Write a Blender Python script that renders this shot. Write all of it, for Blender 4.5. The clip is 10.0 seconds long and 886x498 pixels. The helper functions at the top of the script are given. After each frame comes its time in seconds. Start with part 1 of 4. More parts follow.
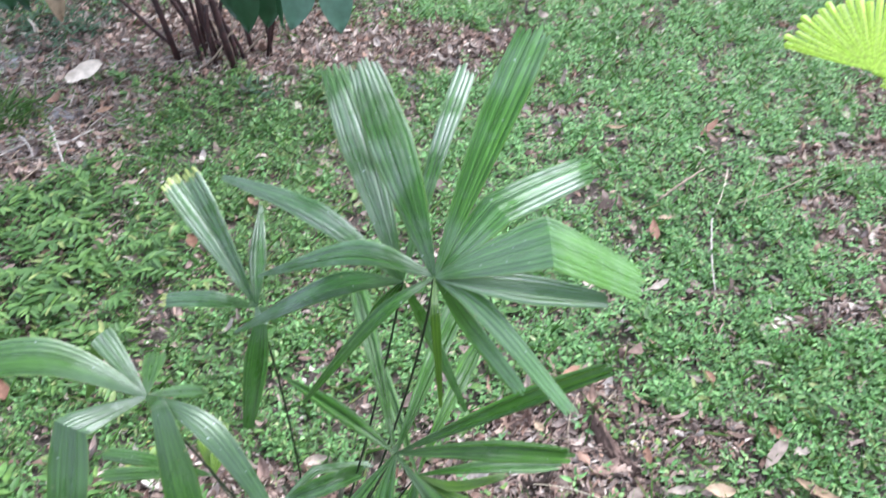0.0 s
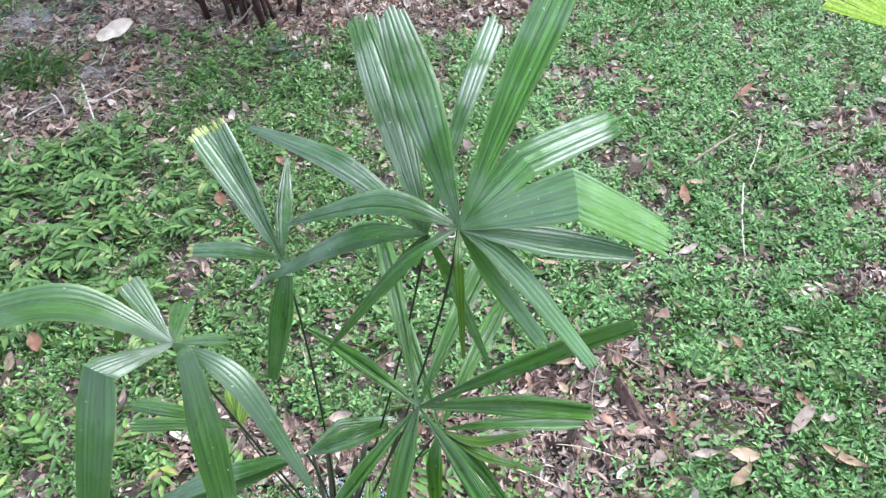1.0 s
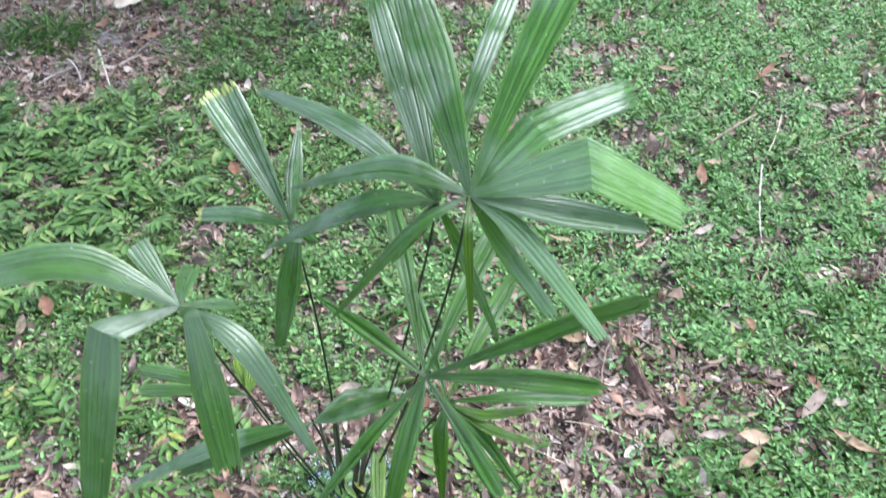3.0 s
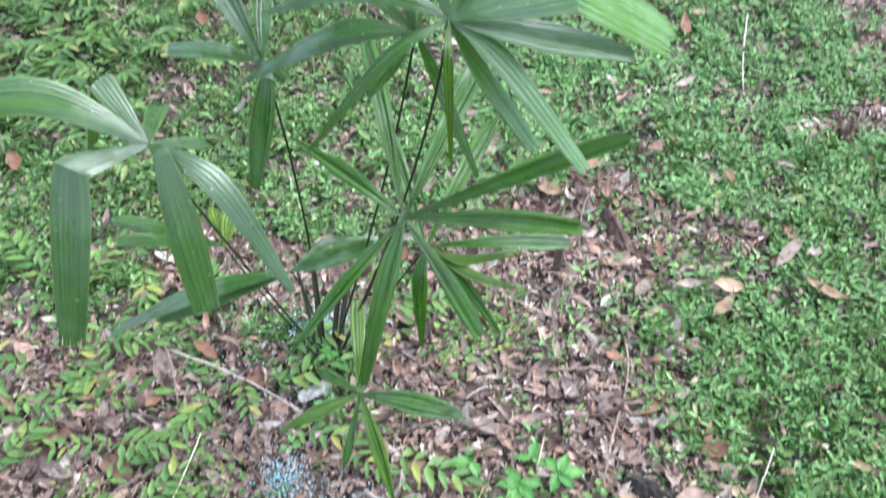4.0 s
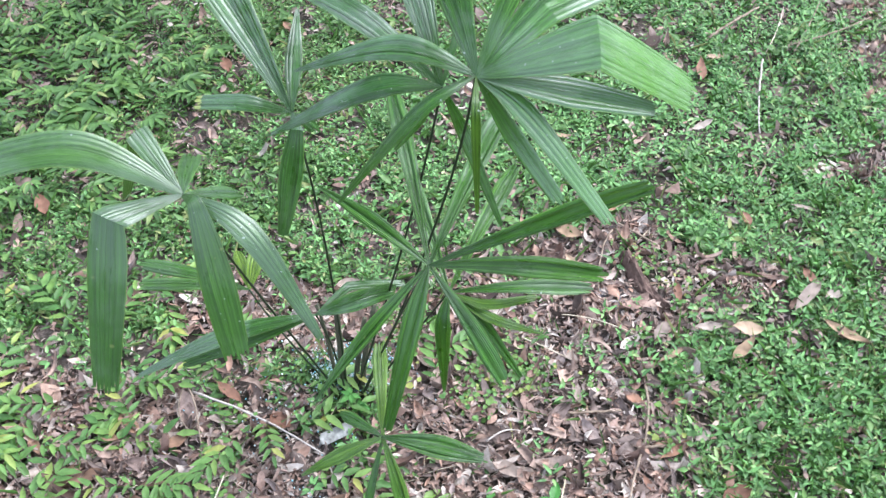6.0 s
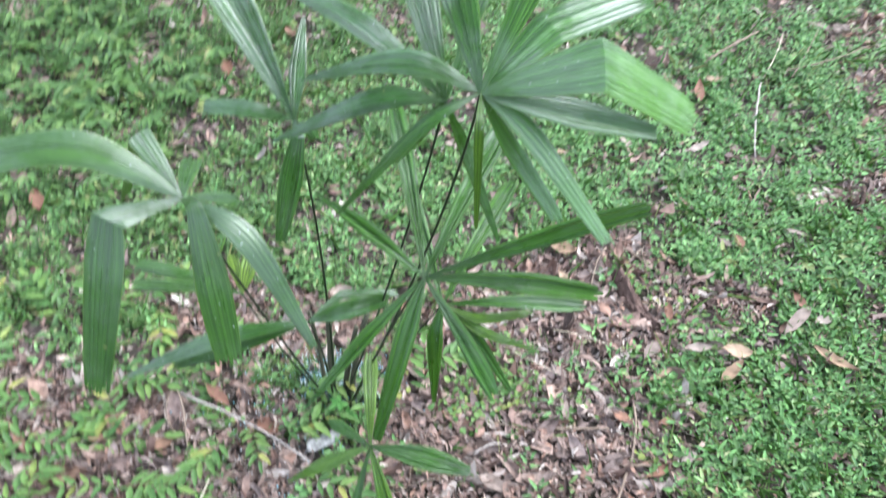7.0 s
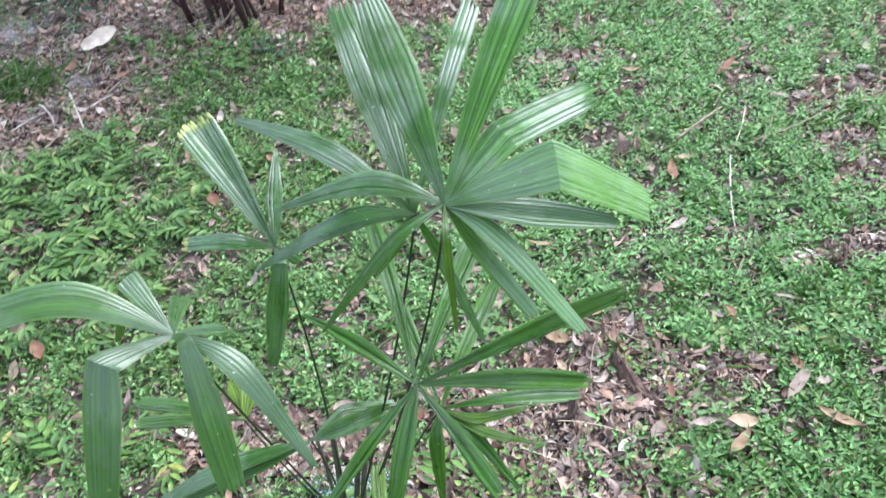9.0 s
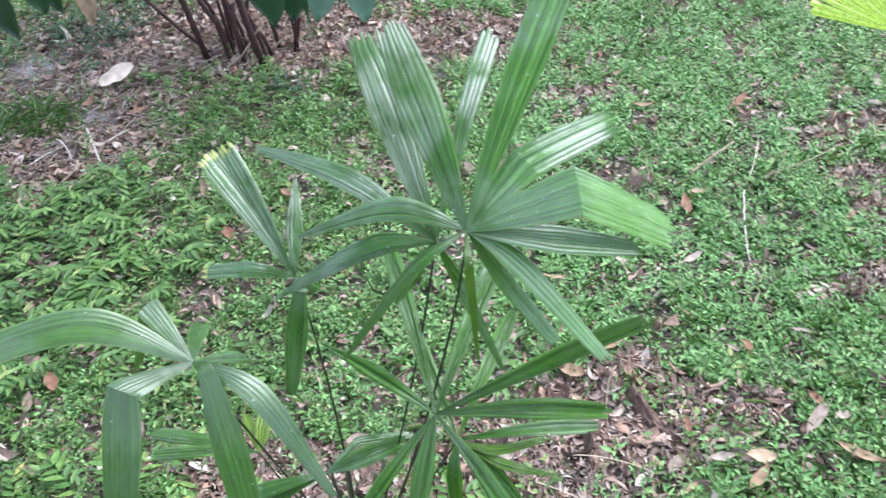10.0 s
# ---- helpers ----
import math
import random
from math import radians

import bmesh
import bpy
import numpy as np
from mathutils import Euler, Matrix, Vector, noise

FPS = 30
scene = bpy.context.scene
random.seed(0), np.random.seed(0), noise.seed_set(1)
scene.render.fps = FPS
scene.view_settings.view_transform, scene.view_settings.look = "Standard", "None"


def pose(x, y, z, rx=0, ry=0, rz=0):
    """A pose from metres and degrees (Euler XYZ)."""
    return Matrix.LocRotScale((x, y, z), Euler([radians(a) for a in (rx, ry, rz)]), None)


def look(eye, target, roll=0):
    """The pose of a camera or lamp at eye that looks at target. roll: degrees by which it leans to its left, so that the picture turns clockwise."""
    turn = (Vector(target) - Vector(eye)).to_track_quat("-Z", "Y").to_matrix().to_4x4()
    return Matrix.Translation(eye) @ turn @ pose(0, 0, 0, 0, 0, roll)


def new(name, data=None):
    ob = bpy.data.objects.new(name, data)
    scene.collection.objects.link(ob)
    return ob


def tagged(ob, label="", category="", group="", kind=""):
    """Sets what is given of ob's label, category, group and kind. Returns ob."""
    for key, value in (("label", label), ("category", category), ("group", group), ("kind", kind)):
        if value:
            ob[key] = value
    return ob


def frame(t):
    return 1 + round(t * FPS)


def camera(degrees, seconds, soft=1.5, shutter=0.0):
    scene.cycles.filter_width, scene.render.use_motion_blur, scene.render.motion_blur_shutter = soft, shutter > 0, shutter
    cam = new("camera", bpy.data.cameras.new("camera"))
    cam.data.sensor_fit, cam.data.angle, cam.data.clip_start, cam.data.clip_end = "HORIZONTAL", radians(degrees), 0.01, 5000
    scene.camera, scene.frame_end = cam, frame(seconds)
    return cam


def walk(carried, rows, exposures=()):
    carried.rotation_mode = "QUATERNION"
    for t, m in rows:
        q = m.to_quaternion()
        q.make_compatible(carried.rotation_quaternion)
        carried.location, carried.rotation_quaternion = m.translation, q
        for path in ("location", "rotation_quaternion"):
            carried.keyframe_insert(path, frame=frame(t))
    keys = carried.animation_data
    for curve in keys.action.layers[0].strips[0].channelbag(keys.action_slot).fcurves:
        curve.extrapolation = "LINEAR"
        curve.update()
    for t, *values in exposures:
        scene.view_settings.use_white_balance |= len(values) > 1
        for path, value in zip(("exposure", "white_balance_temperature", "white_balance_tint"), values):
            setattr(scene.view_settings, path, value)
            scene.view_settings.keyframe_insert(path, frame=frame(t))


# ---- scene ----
cam = camera(52.7, 10.0, soft=1.4, shutter=0.85)
PATH = [
    (0, (0.155, 0.228, 1.47), (0.04, 1.827, 0.274), 0.0),
    (0.5, (0.155, 0.225, 1.465), (-0.005, 1.783, 0.221), -0.7),
    (1, (0.159, 0.222, 1.456), (-0.015, 1.77, 0.202), -0.6),
    (1.5, (0.163, 0.223, 1.457), (-0.012, 1.779, 0.214), -0.6),
    (2, (0.155, 0.232, 1.452), (-0.031, 1.777, 0.196), -0.5),
    (2.2, (0.152, 0.236, 1.453), (-0.048, 1.773, 0.189), -0.7),
    (3.3, (0.166, 0.221, 1.426), (-0.022, 1.704, 0.097), 0.5),
    (3.5, (0.166, 0.219, 1.414), (0.002, 1.663, 0.039), 0.9),
    (4, (0.162, 0.22, 1.402), (0.037, 1.534, -0.1), 1.3),
    (4.5, (0.162, 0.215, 1.405), (0.023, 1.49, -0.129), 0.5),
    (5, (0.161, 0.214, 1.412), (-0.001, 1.497, -0.114), -0.3),
    (5.5, (0.161, 0.211, 1.418), (-0.02, 1.556, -0.051), -0.9),
    (5.7, (0.158, 0.211, 1.421), (-0.019, 1.58, -0.026), -0.8),
    (6.8, (0.141, 0.219, 1.427), (-0.001, 1.594, -0.021), 3.8),
    (7, (0.144, 0.213, 1.43), (-0.003, 1.602, -0.002), 3.1),
    (7.1, (0.143, 0.208, 1.433), (-0.001, 1.629, 0.033), 2.2),
    (7.5, (0.148, 0.217, 1.434), (-0.007, 1.685, 0.085), -0.4),
    (8, (0.148, 0.219, 1.439), (-0.03, 1.708, 0.115), -2.7),
    (8.5, (0.155, 0.211, 1.445), (-0.022, 1.716, 0.139), -3.3),
    (9, (0.17, 0.195, 1.457), (0.003, 1.734, 0.192), -3.6),
    (9.5, (0.172, 0.181, 1.456), (0.013, 1.761, 0.239), -3.9),
    (10, (0.158, 0.187, 1.45), (-0.03, 1.777, 0.251), -3.8),
]
walk(cam, [(t, look(eye, target, roll)) for t, eye, target, roll in PATH], exposures=[(0, 1.91, 5620, 11)])

# ---- light: bright overcast shade ----
world = bpy.data.worlds.new("overcast_sky")
scene.world = world
world.use_nodes = True
wn = world.node_tree
sky = wn.nodes.new("ShaderNodeTexSky")
sky.sky_type = "NISHITA"
sky.sun_disc = False
sky.sun_elevation, sky.sun_rotation = radians(54), radians(58)
sky.dust_density, sky.ozone_density, sky.air_density = 3.0, 1.0, 1.0
veil = wn.nodes.new("ShaderNodeMix")  # thin even cloud over the clear sky
veil.data_type = "RGBA"
veil.inputs[0].default_value = 0.7
veil.inputs[7].default_value = (6.2, 6.6, 7.2, 1)
wn.links.new(sky.outputs[0], veil.inputs[6])
wn.links.new(veil.outputs[2], wn.nodes["Background"].inputs[0])
wn.nodes["Background"].inputs[1].default_value = 0.1

sun = new("sun", bpy.data.lights.new("sun", "SUN"))
sun.data.energy, sun.data.angle, sun.data.color = 2.1, radians(50), (1.0, 0.96, 0.88)
sun.matrix_world = look((2.8, 1.75, 4.6), (0, 0, 0))


# ---- materials ----
def nodes_of(name, rough=0.6, spec=0.4):
    m = bpy.data.materials.new(name)
    m.use_nodes = True
    nt = m.node_tree
    b = nt.nodes["Principled BSDF"]
    b.inputs["Roughness"].default_value = rough
    b.inputs["Specular IOR Level"].default_value = spec
    return m, nt, b


def ramp(nt, source, stops):
    r = nt.nodes.new("ShaderNodeValToRGB")
    while len(r.color_ramp.elements) < len(stops):
        r.color_ramp.elements.new(0.5)
    for e, (p, c) in zip(r.color_ramp.elements, stops):
        e.position, e.color = p, (*c, 1)
    nt.links.new(source, r.inputs[0])
    return r.outputs[0]


def mixed(nt, fac, a, b, mode="MIX"):
    n = nt.nodes.new("ShaderNodeMix")
    n.data_type, n.blend_type = "RGBA", mode
    for sock, v in ((n.inputs[0], fac), (n.inputs[6], a), (n.inputs[7], b)):
        if isinstance(v, bpy.types.NodeSocket):
            nt.links.new(v, sock)
        else:
            sock.default_value = v if isinstance(v, float) else (*v, 1)
    return n.outputs[2]


def noise_tex(nt, scale, detail=4.0, coord="Object", rough=0.55, stretch=None):
    tc = nt.nodes.new("ShaderNodeTexCoord")
    n = nt.nodes.new("ShaderNodeTexNoise")
    n.inputs["Scale"].default_value, n.inputs["Detail"].default_value = scale, detail
    n.inputs["Roughness"].default_value = rough
    if stretch:
        mp = nt.nodes.new("ShaderNodeMapping")
        mp.inputs["Scale"].default_value = stretch
        nt.links.new(tc.outputs[coord], mp.inputs[0])
        nt.links.new(mp.outputs[0], n.inputs["Vector"])
    else:
        nt.links.new(tc.outputs[coord], n.inputs["Vector"])
    return n.outputs["Fac"]


def bumped(nt, b, height, strength, distance):
    n = nt.nodes.new("ShaderNodeBump")
    n.inputs["Strength"].default_value, n.inputs["Distance"].default_value = strength, distance
    nt.links.new(height, n.inputs["Height"])
    nt.links.new(n.outputs[0], b.inputs["Normal"])


def see_through(nt, b, colour, amount):
    """Light that shines through a thin leaf."""
    tr = nt.nodes.new("ShaderNodeBsdfTranslucent")
    nt.links.new(colour, tr.inputs[0])
    mx = nt.nodes.new("ShaderNodeMixShader")
    mx.inputs[0].default_value = amount
    nt.links.new(b.outputs[0], mx.inputs[1])
    nt.links.new(tr.outputs[0], mx.inputs[2])
    nt.links.new(mx.outputs[0], nt.nodes["Material Output"].inputs[0])


def leafy(name, stops, rough=0.5, through_light=0.25, island=True, spec=0.28, grain=60):
    """A leaf material whose colour differs from leaf to leaf, with blotches on it."""
    m, nt, b = nodes_of(name, rough, spec)
    if island:
        src = nt.nodes.new("ShaderNodeNewGeometry").outputs["Random Per Island"]
    else:
        src = nt.nodes.new("ShaderNodeObjectInfo").outputs["Random"]
    col = ramp(nt, src, stops)
    fine = ramp(nt, noise_tex(nt, grain, 5), [(0.3, (0.62, 0.6, 0.55)), (0.7, (1.12, 1.1, 1.05))])
    col = mixed(nt, 1.0, col, fine, "MULTIPLY")
    nt.links.new(col, b.inputs["Base Color"])
    bumped(nt, b, noise_tex(nt, grain * 4, 3), 0.35, 0.001)
    if through_light:
        see_through(nt, b, col, through_light)
    return m


def blade_material(name, dark, light, tip, rough=0.3, wax=1.0, lined=1.0, lit_half=0.0, worn=0.08, ends=0.0):
    """Pleated palm leaf: soft pale streaks along the ribs, shade painted as thin furrow lines, blotches, yellowed end.
    """
    m, nt, b = nodes_of(name, rough, 0.4)
    b.inputs["Coat Roughness"].default_value, b.inputs["Coat IOR"].default_value = 0.32, 1.82  # waxy skin, rubbed off in places
    nt.links.new(ramp(nt, noise_tex(nt, 11, 4, rough=0.65), [(0.42, (worn * wax, worn * wax, worn * wax)), (0.57, (wax, wax, wax))]), b.inputs["Coat Weight"])
    uv = nt.nodes.new("ShaderNodeUVMap")
    uv.uv_map = "blade"
    sep = nt.nodes.new("ShaderNodeSeparateXYZ")
    nt.links.new(uv.outputs[0], sep.inputs[0])

    def math_node(kind, a, v=0.0):
        n = nt.nodes.new("ShaderNodeMath")
        n.operation = kind
        nt.links.new(a, n.inputs[0])
        n.inputs[1].default_value = v
        return n.outputs[0]

    mp = nt.nodes.new("ShaderNodeMapping")
    mp.inputs["Scale"].default_value = (1.5, 1.1, 1)
    nt.links.new(uv.outputs[0], mp.inputs[0])
    streak = nt.nodes.new("ShaderNodeTexNoise")
    streak.inputs["Scale"].default_value, streak.inputs["Detail"].default_value = 1.3, 6
    nt.links.new(mp.outputs[0], streak.inputs["Vector"])
    col = ramp(nt, streak.outputs["Fac"], [(0.36, dark), (0.64, light)])
    thin = nt.nodes.new("ShaderNodeMapping")
    thin.inputs["Scale"].default_value = (4.5, 0.9, 1)
    nt.links.new(uv.outputs[0], thin.inputs[0])
    lines = nt.nodes.new("ShaderNodeTexNoise")
    lines.inputs["Scale"].default_value, lines.inputs["Detail"].default_value = 1.0, 3
    nt.links.new(thin.outputs[0], lines.inputs["Vector"])
    col = mixed(nt, 1.0, col, ramp(nt, lines.outputs["Fac"], [(0.38, (1 - 0.58 * lined, 1 - 0.53 * lined, 1 - 0.58 * lined)), (0.5, (0.95, 0.95, 0.95)),
                                                                     (0.62, (1 + 0.75 * lined, 1 + 0.55 * lined, 1 + 0.65 * lined))]), "MULTIPLY")
    blot = ramp(nt, noise_tex(nt, 18, 5), [(0.3, (0.74, 0.78, 0.74)), (0.68, (1.15, 1.12, 1.12))])
    col = mixed(nt, 1.0, col, blot, "MULTIPLY")
    own = ramp(nt, nt.nodes.new("ShaderNodeObjectInfo").outputs["Random"], [(0.0, (0.8, 0.86, 0.85)), (0.5, (1.0, 1.0, 1.0)), (1.0, (1.2, 1.12, 0.95))])
    col = mixed(nt, 1.0, col, own, "MULTIPLY")
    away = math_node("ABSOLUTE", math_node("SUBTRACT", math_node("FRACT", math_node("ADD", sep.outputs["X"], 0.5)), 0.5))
    # Dark lines painted in the pleat valleys stand for the shade there.
    furrow_shade = ramp(nt, away, [(0.02, (0.85 * lined, 0.85 * lined, 0.85 * lined)), (0.06, (0, 0, 0))])
    furrow_shade = mixed(nt, 1.0, furrow_shade, ramp(nt, noise_tex(nt, 26, 3), [(0.35, (0.15, 0.15, 0.15)), (0.65, (1, 1, 1))]), "MULTIPLY")
    col = mixed(nt, furrow_shade, col, (0.016, 0.04, 0.018))
    vein = math_node("ABSOLUTE", math_node("SUBTRACT", math_node("FRACT", sep.outputs["X"]), 0.5))
    col = mixed(nt, ramp(nt, vein, [(0.02, (0.14, 0.14, 0.14)), (0.06, (0, 0, 0))]), col, (0.2, 0.3, 0.13))
    speck = ramp(nt, noise_tex(nt, 48, 2), [(0.73, (0, 0, 0)), (0.77, (1, 1, 1))])
    col = mixed(nt, speck, col, (0.2, 0.24, 0.07))
    dust = ramp(nt, noise_tex(nt, 190, 1), [(0.765, (0, 0, 0)), (0.79, (0.8, 0.8, 0.8))])
    col = mixed(nt, dust, col, (0.5, 0.55, 0.48))
    span = nt.nodes.new("ShaderNodeUVMap")
    span.uv_map = "span"
    across = nt.nodes.new("ShaderNodeSeparateXYZ")
    nt.links.new(span.outputs[0], across.inputs[0])
    margin = math_node("ABSOLUTE", math_node("SUBTRACT", across.outputs["X"], 0.5))
    col = mixed(nt, ramp(nt, margin, [(0.468, (0, 0, 0)), (0.49, (0.55, 0.55, 0.55))]), col, (0.19, 0.28, 0.05))
    wob = nt.nodes.new("ShaderNodeMath")
    wob.operation = "MULTIPLY_ADD"
    wob.inputs[1].default_value = 0.07
    nt.links.new(streak.outputs["Fac"], wob.inputs[0])
    nt.links.new(sep.outputs["Y"], wob.inputs[2])
    if lit_half:  # the outer half painted paler, for light on and through it
        col = mixed(nt, ramp(nt, wob.outputs[0], [(0.5, (0, 0, 0)), (0.62, (lit_half, lit_half, lit_half))]), col, (0.17, 0.36, 0.06))
    end = ramp(nt, wob.outputs[0], [(1.0 - ends, (0, 0, 0)), (1.05 - ends, (0.8, 0.8, 0.8))])
    col = mixed(nt, end, col, tip)
    nt.links.new(col, b.inputs["Base Color"])
    fine = math_node("SINE", math_node("MULTIPLY", sep.outputs["X"], 38.0))
    warp = nt.nodes.new("ShaderNodeMapping")
    warp.inputs["Scale"].default_value = (0.8, 4.5, 1)
    nt.links.new(uv.outputs[0], warp.inputs[0])
    swell = nt.nodes.new("ShaderNodeTexNoise")
    swell.inputs["Scale"].default_value, swell.inputs["Detail"].default_value = 1.0, 3
    nt.links.new(warp.outputs[0], swell.inputs["Vector"])
    both = nt.nodes.new("ShaderNodeMath")
    both.operation = "MULTIPLY_ADD"
    both.inputs[1].default_value = 14.0
    nt.links.new(swell.outputs["Fac"], both.inputs[0])
    nt.links.new(fine, both.inputs[2])
    bumped(nt, b, both.outputs[0], 0.8, 0.0006)
    gloss = nt.nodes.new("ShaderNodeMapRange")
    gloss.inputs[1].default_value, gloss.inputs[2].default_value = 0.35, 0.65
    gloss.inputs[3].default_value, gloss.inputs[4].default_value = rough - 0.07, rough + 0.13
    nt.links.new(swell.outputs["Fac"], gloss.inputs[0])
    nt.links.new(gloss.outputs[0], b.inputs["Roughness"])
    see_through(nt, b, mixed(nt, 0.55, col, (0.19, 0.36, 0.03)), 0.2)
    return m


def plain(name, a, bcol, scale, rough=0.7, bump=0.5, dist=0.002, stretch=None, spec=0.3):
    m, nt, b = nodes_of(name, rough, spec)
    n = noise_tex(nt, scale, 6, stretch=stretch)
    nt.links.new(ramp(nt, n, [(0.3, a), (0.7, bcol)]), b.inputs["Base Color"])
    bumped(nt, b, n, bump, dist)
    return m


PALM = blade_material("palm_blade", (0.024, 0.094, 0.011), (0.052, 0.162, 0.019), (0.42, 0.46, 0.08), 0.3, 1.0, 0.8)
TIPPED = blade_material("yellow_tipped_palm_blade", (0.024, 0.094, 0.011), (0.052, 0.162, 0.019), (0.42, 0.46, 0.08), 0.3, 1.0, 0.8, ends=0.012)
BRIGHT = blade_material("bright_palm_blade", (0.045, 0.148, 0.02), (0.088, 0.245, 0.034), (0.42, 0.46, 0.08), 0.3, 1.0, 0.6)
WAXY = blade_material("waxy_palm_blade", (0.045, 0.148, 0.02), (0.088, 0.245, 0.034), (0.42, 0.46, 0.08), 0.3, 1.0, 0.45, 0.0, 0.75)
# As BRIGHT, with light on the outer half painted in yellow-green.
LIT_HALF = blade_material("lit_half_palm_blade", (0.045, 0.148, 0.02), (0.088, 0.245, 0.034), (0.42, 0.46, 0.08), 0.3, 1.0, 0.55, 0.65)
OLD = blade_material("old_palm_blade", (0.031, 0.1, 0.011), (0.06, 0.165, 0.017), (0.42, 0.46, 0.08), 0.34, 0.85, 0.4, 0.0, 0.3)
# Yellower green, painted darker and less waxy where upper leaves block the sky.
DIM = blade_material("dim_palm_blade", (0.015, 0.066, 0.005), (0.058, 0.17, 0.012), (0.3, 0.36, 0.06), 0.33, 0.35, 0.5)
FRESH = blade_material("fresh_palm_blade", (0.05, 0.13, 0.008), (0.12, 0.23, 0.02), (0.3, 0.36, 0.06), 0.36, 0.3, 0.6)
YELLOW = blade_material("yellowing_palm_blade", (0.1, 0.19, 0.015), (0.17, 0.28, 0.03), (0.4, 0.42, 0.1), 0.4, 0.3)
STALK = plain("palm_stalk", (0.008, 0.014, 0.006), (0.022, 0.034, 0.013), 60, 0.55)
CANE = plain("palm_cane", (0.03, 0.035, 0.02), (0.08, 0.075, 0.045), 90, 0.7)
LIME = leafy("lime_fan", [(0.0, (0.6, 0.82, 0.11)), (1.0, (0.7, 0.88, 0.2))], 0.4, 0.4, False, spec=0.5, grain=140)
WEED = leafy("weed_leaf", [(0.0, (0.072, 0.16, 0.052)), (0.35, (0.132, 0.285, 0.088)), (0.8, (0.2, 0.405, 0.126)), (0.95, (0.285, 0.46, 0.17)), (1.0, (0.38, 0.4, 0.2))], 0.46, spec=0.42)
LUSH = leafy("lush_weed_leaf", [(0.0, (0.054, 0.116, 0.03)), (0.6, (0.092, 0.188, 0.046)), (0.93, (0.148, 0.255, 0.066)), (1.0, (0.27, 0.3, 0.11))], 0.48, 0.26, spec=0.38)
# Bluish weed green, darkened to paint in the shade under the shrub.
BLUISH = leafy("shade_dark_weed_leaf", [(0.0, (0.03, 0.07, 0.035)), (1.0, (0.085, 0.15, 0.08))])
SPRAY = leafy("spray_leaf", [(0.0, (0.07, 0.16, 0.038)), (0.6, (0.13, 0.245, 0.06)), (0.9, (0.19, 0.3, 0.07)), (1.0, (0.33, 0.33, 0.085))], 0.48, 0.28, spec=0.35)
CREEPER = leafy("creeper_leaf", [(0.0, (0.07, 0.22, 0.045)), (1.0, (0.13, 0.32, 0.075))], 0.4, 0.3, False)
GRASS = leafy("grass_blade", [(0.0, (0.08, 0.18, 0.04)), (0.75, (0.17, 0.33, 0.08)), (1.0, (0.42, 0.42, 0.2))])
SHRUB_LEAF = leafy("shrub_leaf", [(0.0, (0.0104, 0.0312, 0.013)), (0.7, (0.0208, 0.0585, 0.026)), (1.0, (0.039, 0.0975, 0.0455))], 0.3, 0.15, False, 0.5, 25)
# Paler leaf colour that paints in the sky sheen on two leaves.
SHRUB_PALE = leafy("shrub_leaf_sky_sheen", [(0.0, (0.06, 0.12, 0.08)), (1.0, (0.085, 0.16, 0.11))], 0.45, 0.15, False, 0.4, 25)
LITTER = leafy("litter_leaf", [(0.0, (0.06, 0.044, 0.038)), (0.12, (0.252, 0.156, 0.126)), (0.26, (0.198, 0.15, 0.138)), (0.4, (0.384, 0.276, 0.234)), (0.5, (0.12, 0.088, 0.077)), (0.62, (0.288, 0.228, 0.216)), (0.72, (0.324, 0.198, 0.15)), (0.83, (0.46, 0.36, 0.315)), (0.94, (0.53, 0.47, 0.435)), (1.0, (0.168, 0.12, 0.102))], 0.75, 0.05, grain=110)
TAN = leafy("tan_leaf", [(0.0, (0.25, 0.17, 0.11)), (1.0, (0.37, 0.27, 0.19))], 0.7, 0.05, False)
RUST = leafy("rust_leaf", [(0.0, (0.15, 0.075, 0.05)), (1.0, (0.29, 0.16, 0.11))], 0.7, 0.05, False)
PALE = leafy("pale_leaf", [(0.0, (0.23, 0.18, 0.155)), (1.0, (0.33, 0.28, 0.245))], 0.7, 0.05, False)
PINK = leafy("pinkish_leaf", [(0.0, (0.22, 0.145, 0.115)), (1.0, (0.33, 0.24, 0.2))], 0.7, 0.05, False)
CREAM = leafy("cream_leaf", [(0.0, (0.62, 0.52, 0.44)), (1.0, (0.76, 0.66, 0.58))], 0.8, 0.05, False, grain=30)
UMBER = leafy("umber_leaf", [(0.0, (0.14, 0.085, 0.06)), (1.0, (0.25, 0.15, 0.1))], 0.75, 0.05, False)
BLEACHED = plain("bleached_wood", (0.24, 0.2, 0.17), (0.48, 0.43, 0.38), 80, 0.75)
STRAW = plain("straw", (0.34, 0.27, 0.18), (0.62, 0.55, 0.42), 50, 0.7, stretch=(1, 1, 1))
TWIG = plain("twig_bark", (0.12, 0.085, 0.06), (0.3, 0.23, 0.17), 70, 0.85)
BARK = plain("dark_bark", (0.008, 0.007, 0.006), (0.045, 0.038, 0.034), 45, 0.9, 0.8, 0.004)
ROTTED = plain("rotted_bark", (0.03, 0.018, 0.014), (0.15, 0.095, 0.075), 60, 0.9, 0.8, 0.004)
REDSTEM = plain("shrub_stem", (0.01, 0.006, 0.0055), (0.045, 0.016, 0.014), 40, 0.7)
TAG = plain("tag_plastic", (0.1, 0.095, 0.085), (0.36, 0.35, 0.32), 90, 0.5, 0.2)
BEAD = leafy("granule", [(0.0, (0.16, 0.42, 0.55)), (0.4, (0.35, 0.6, 0.7)), (0.6, (0.55, 0.64, 0.68)), (1.0, (0.66, 0.69, 0.7))], 0.5, 0.0)


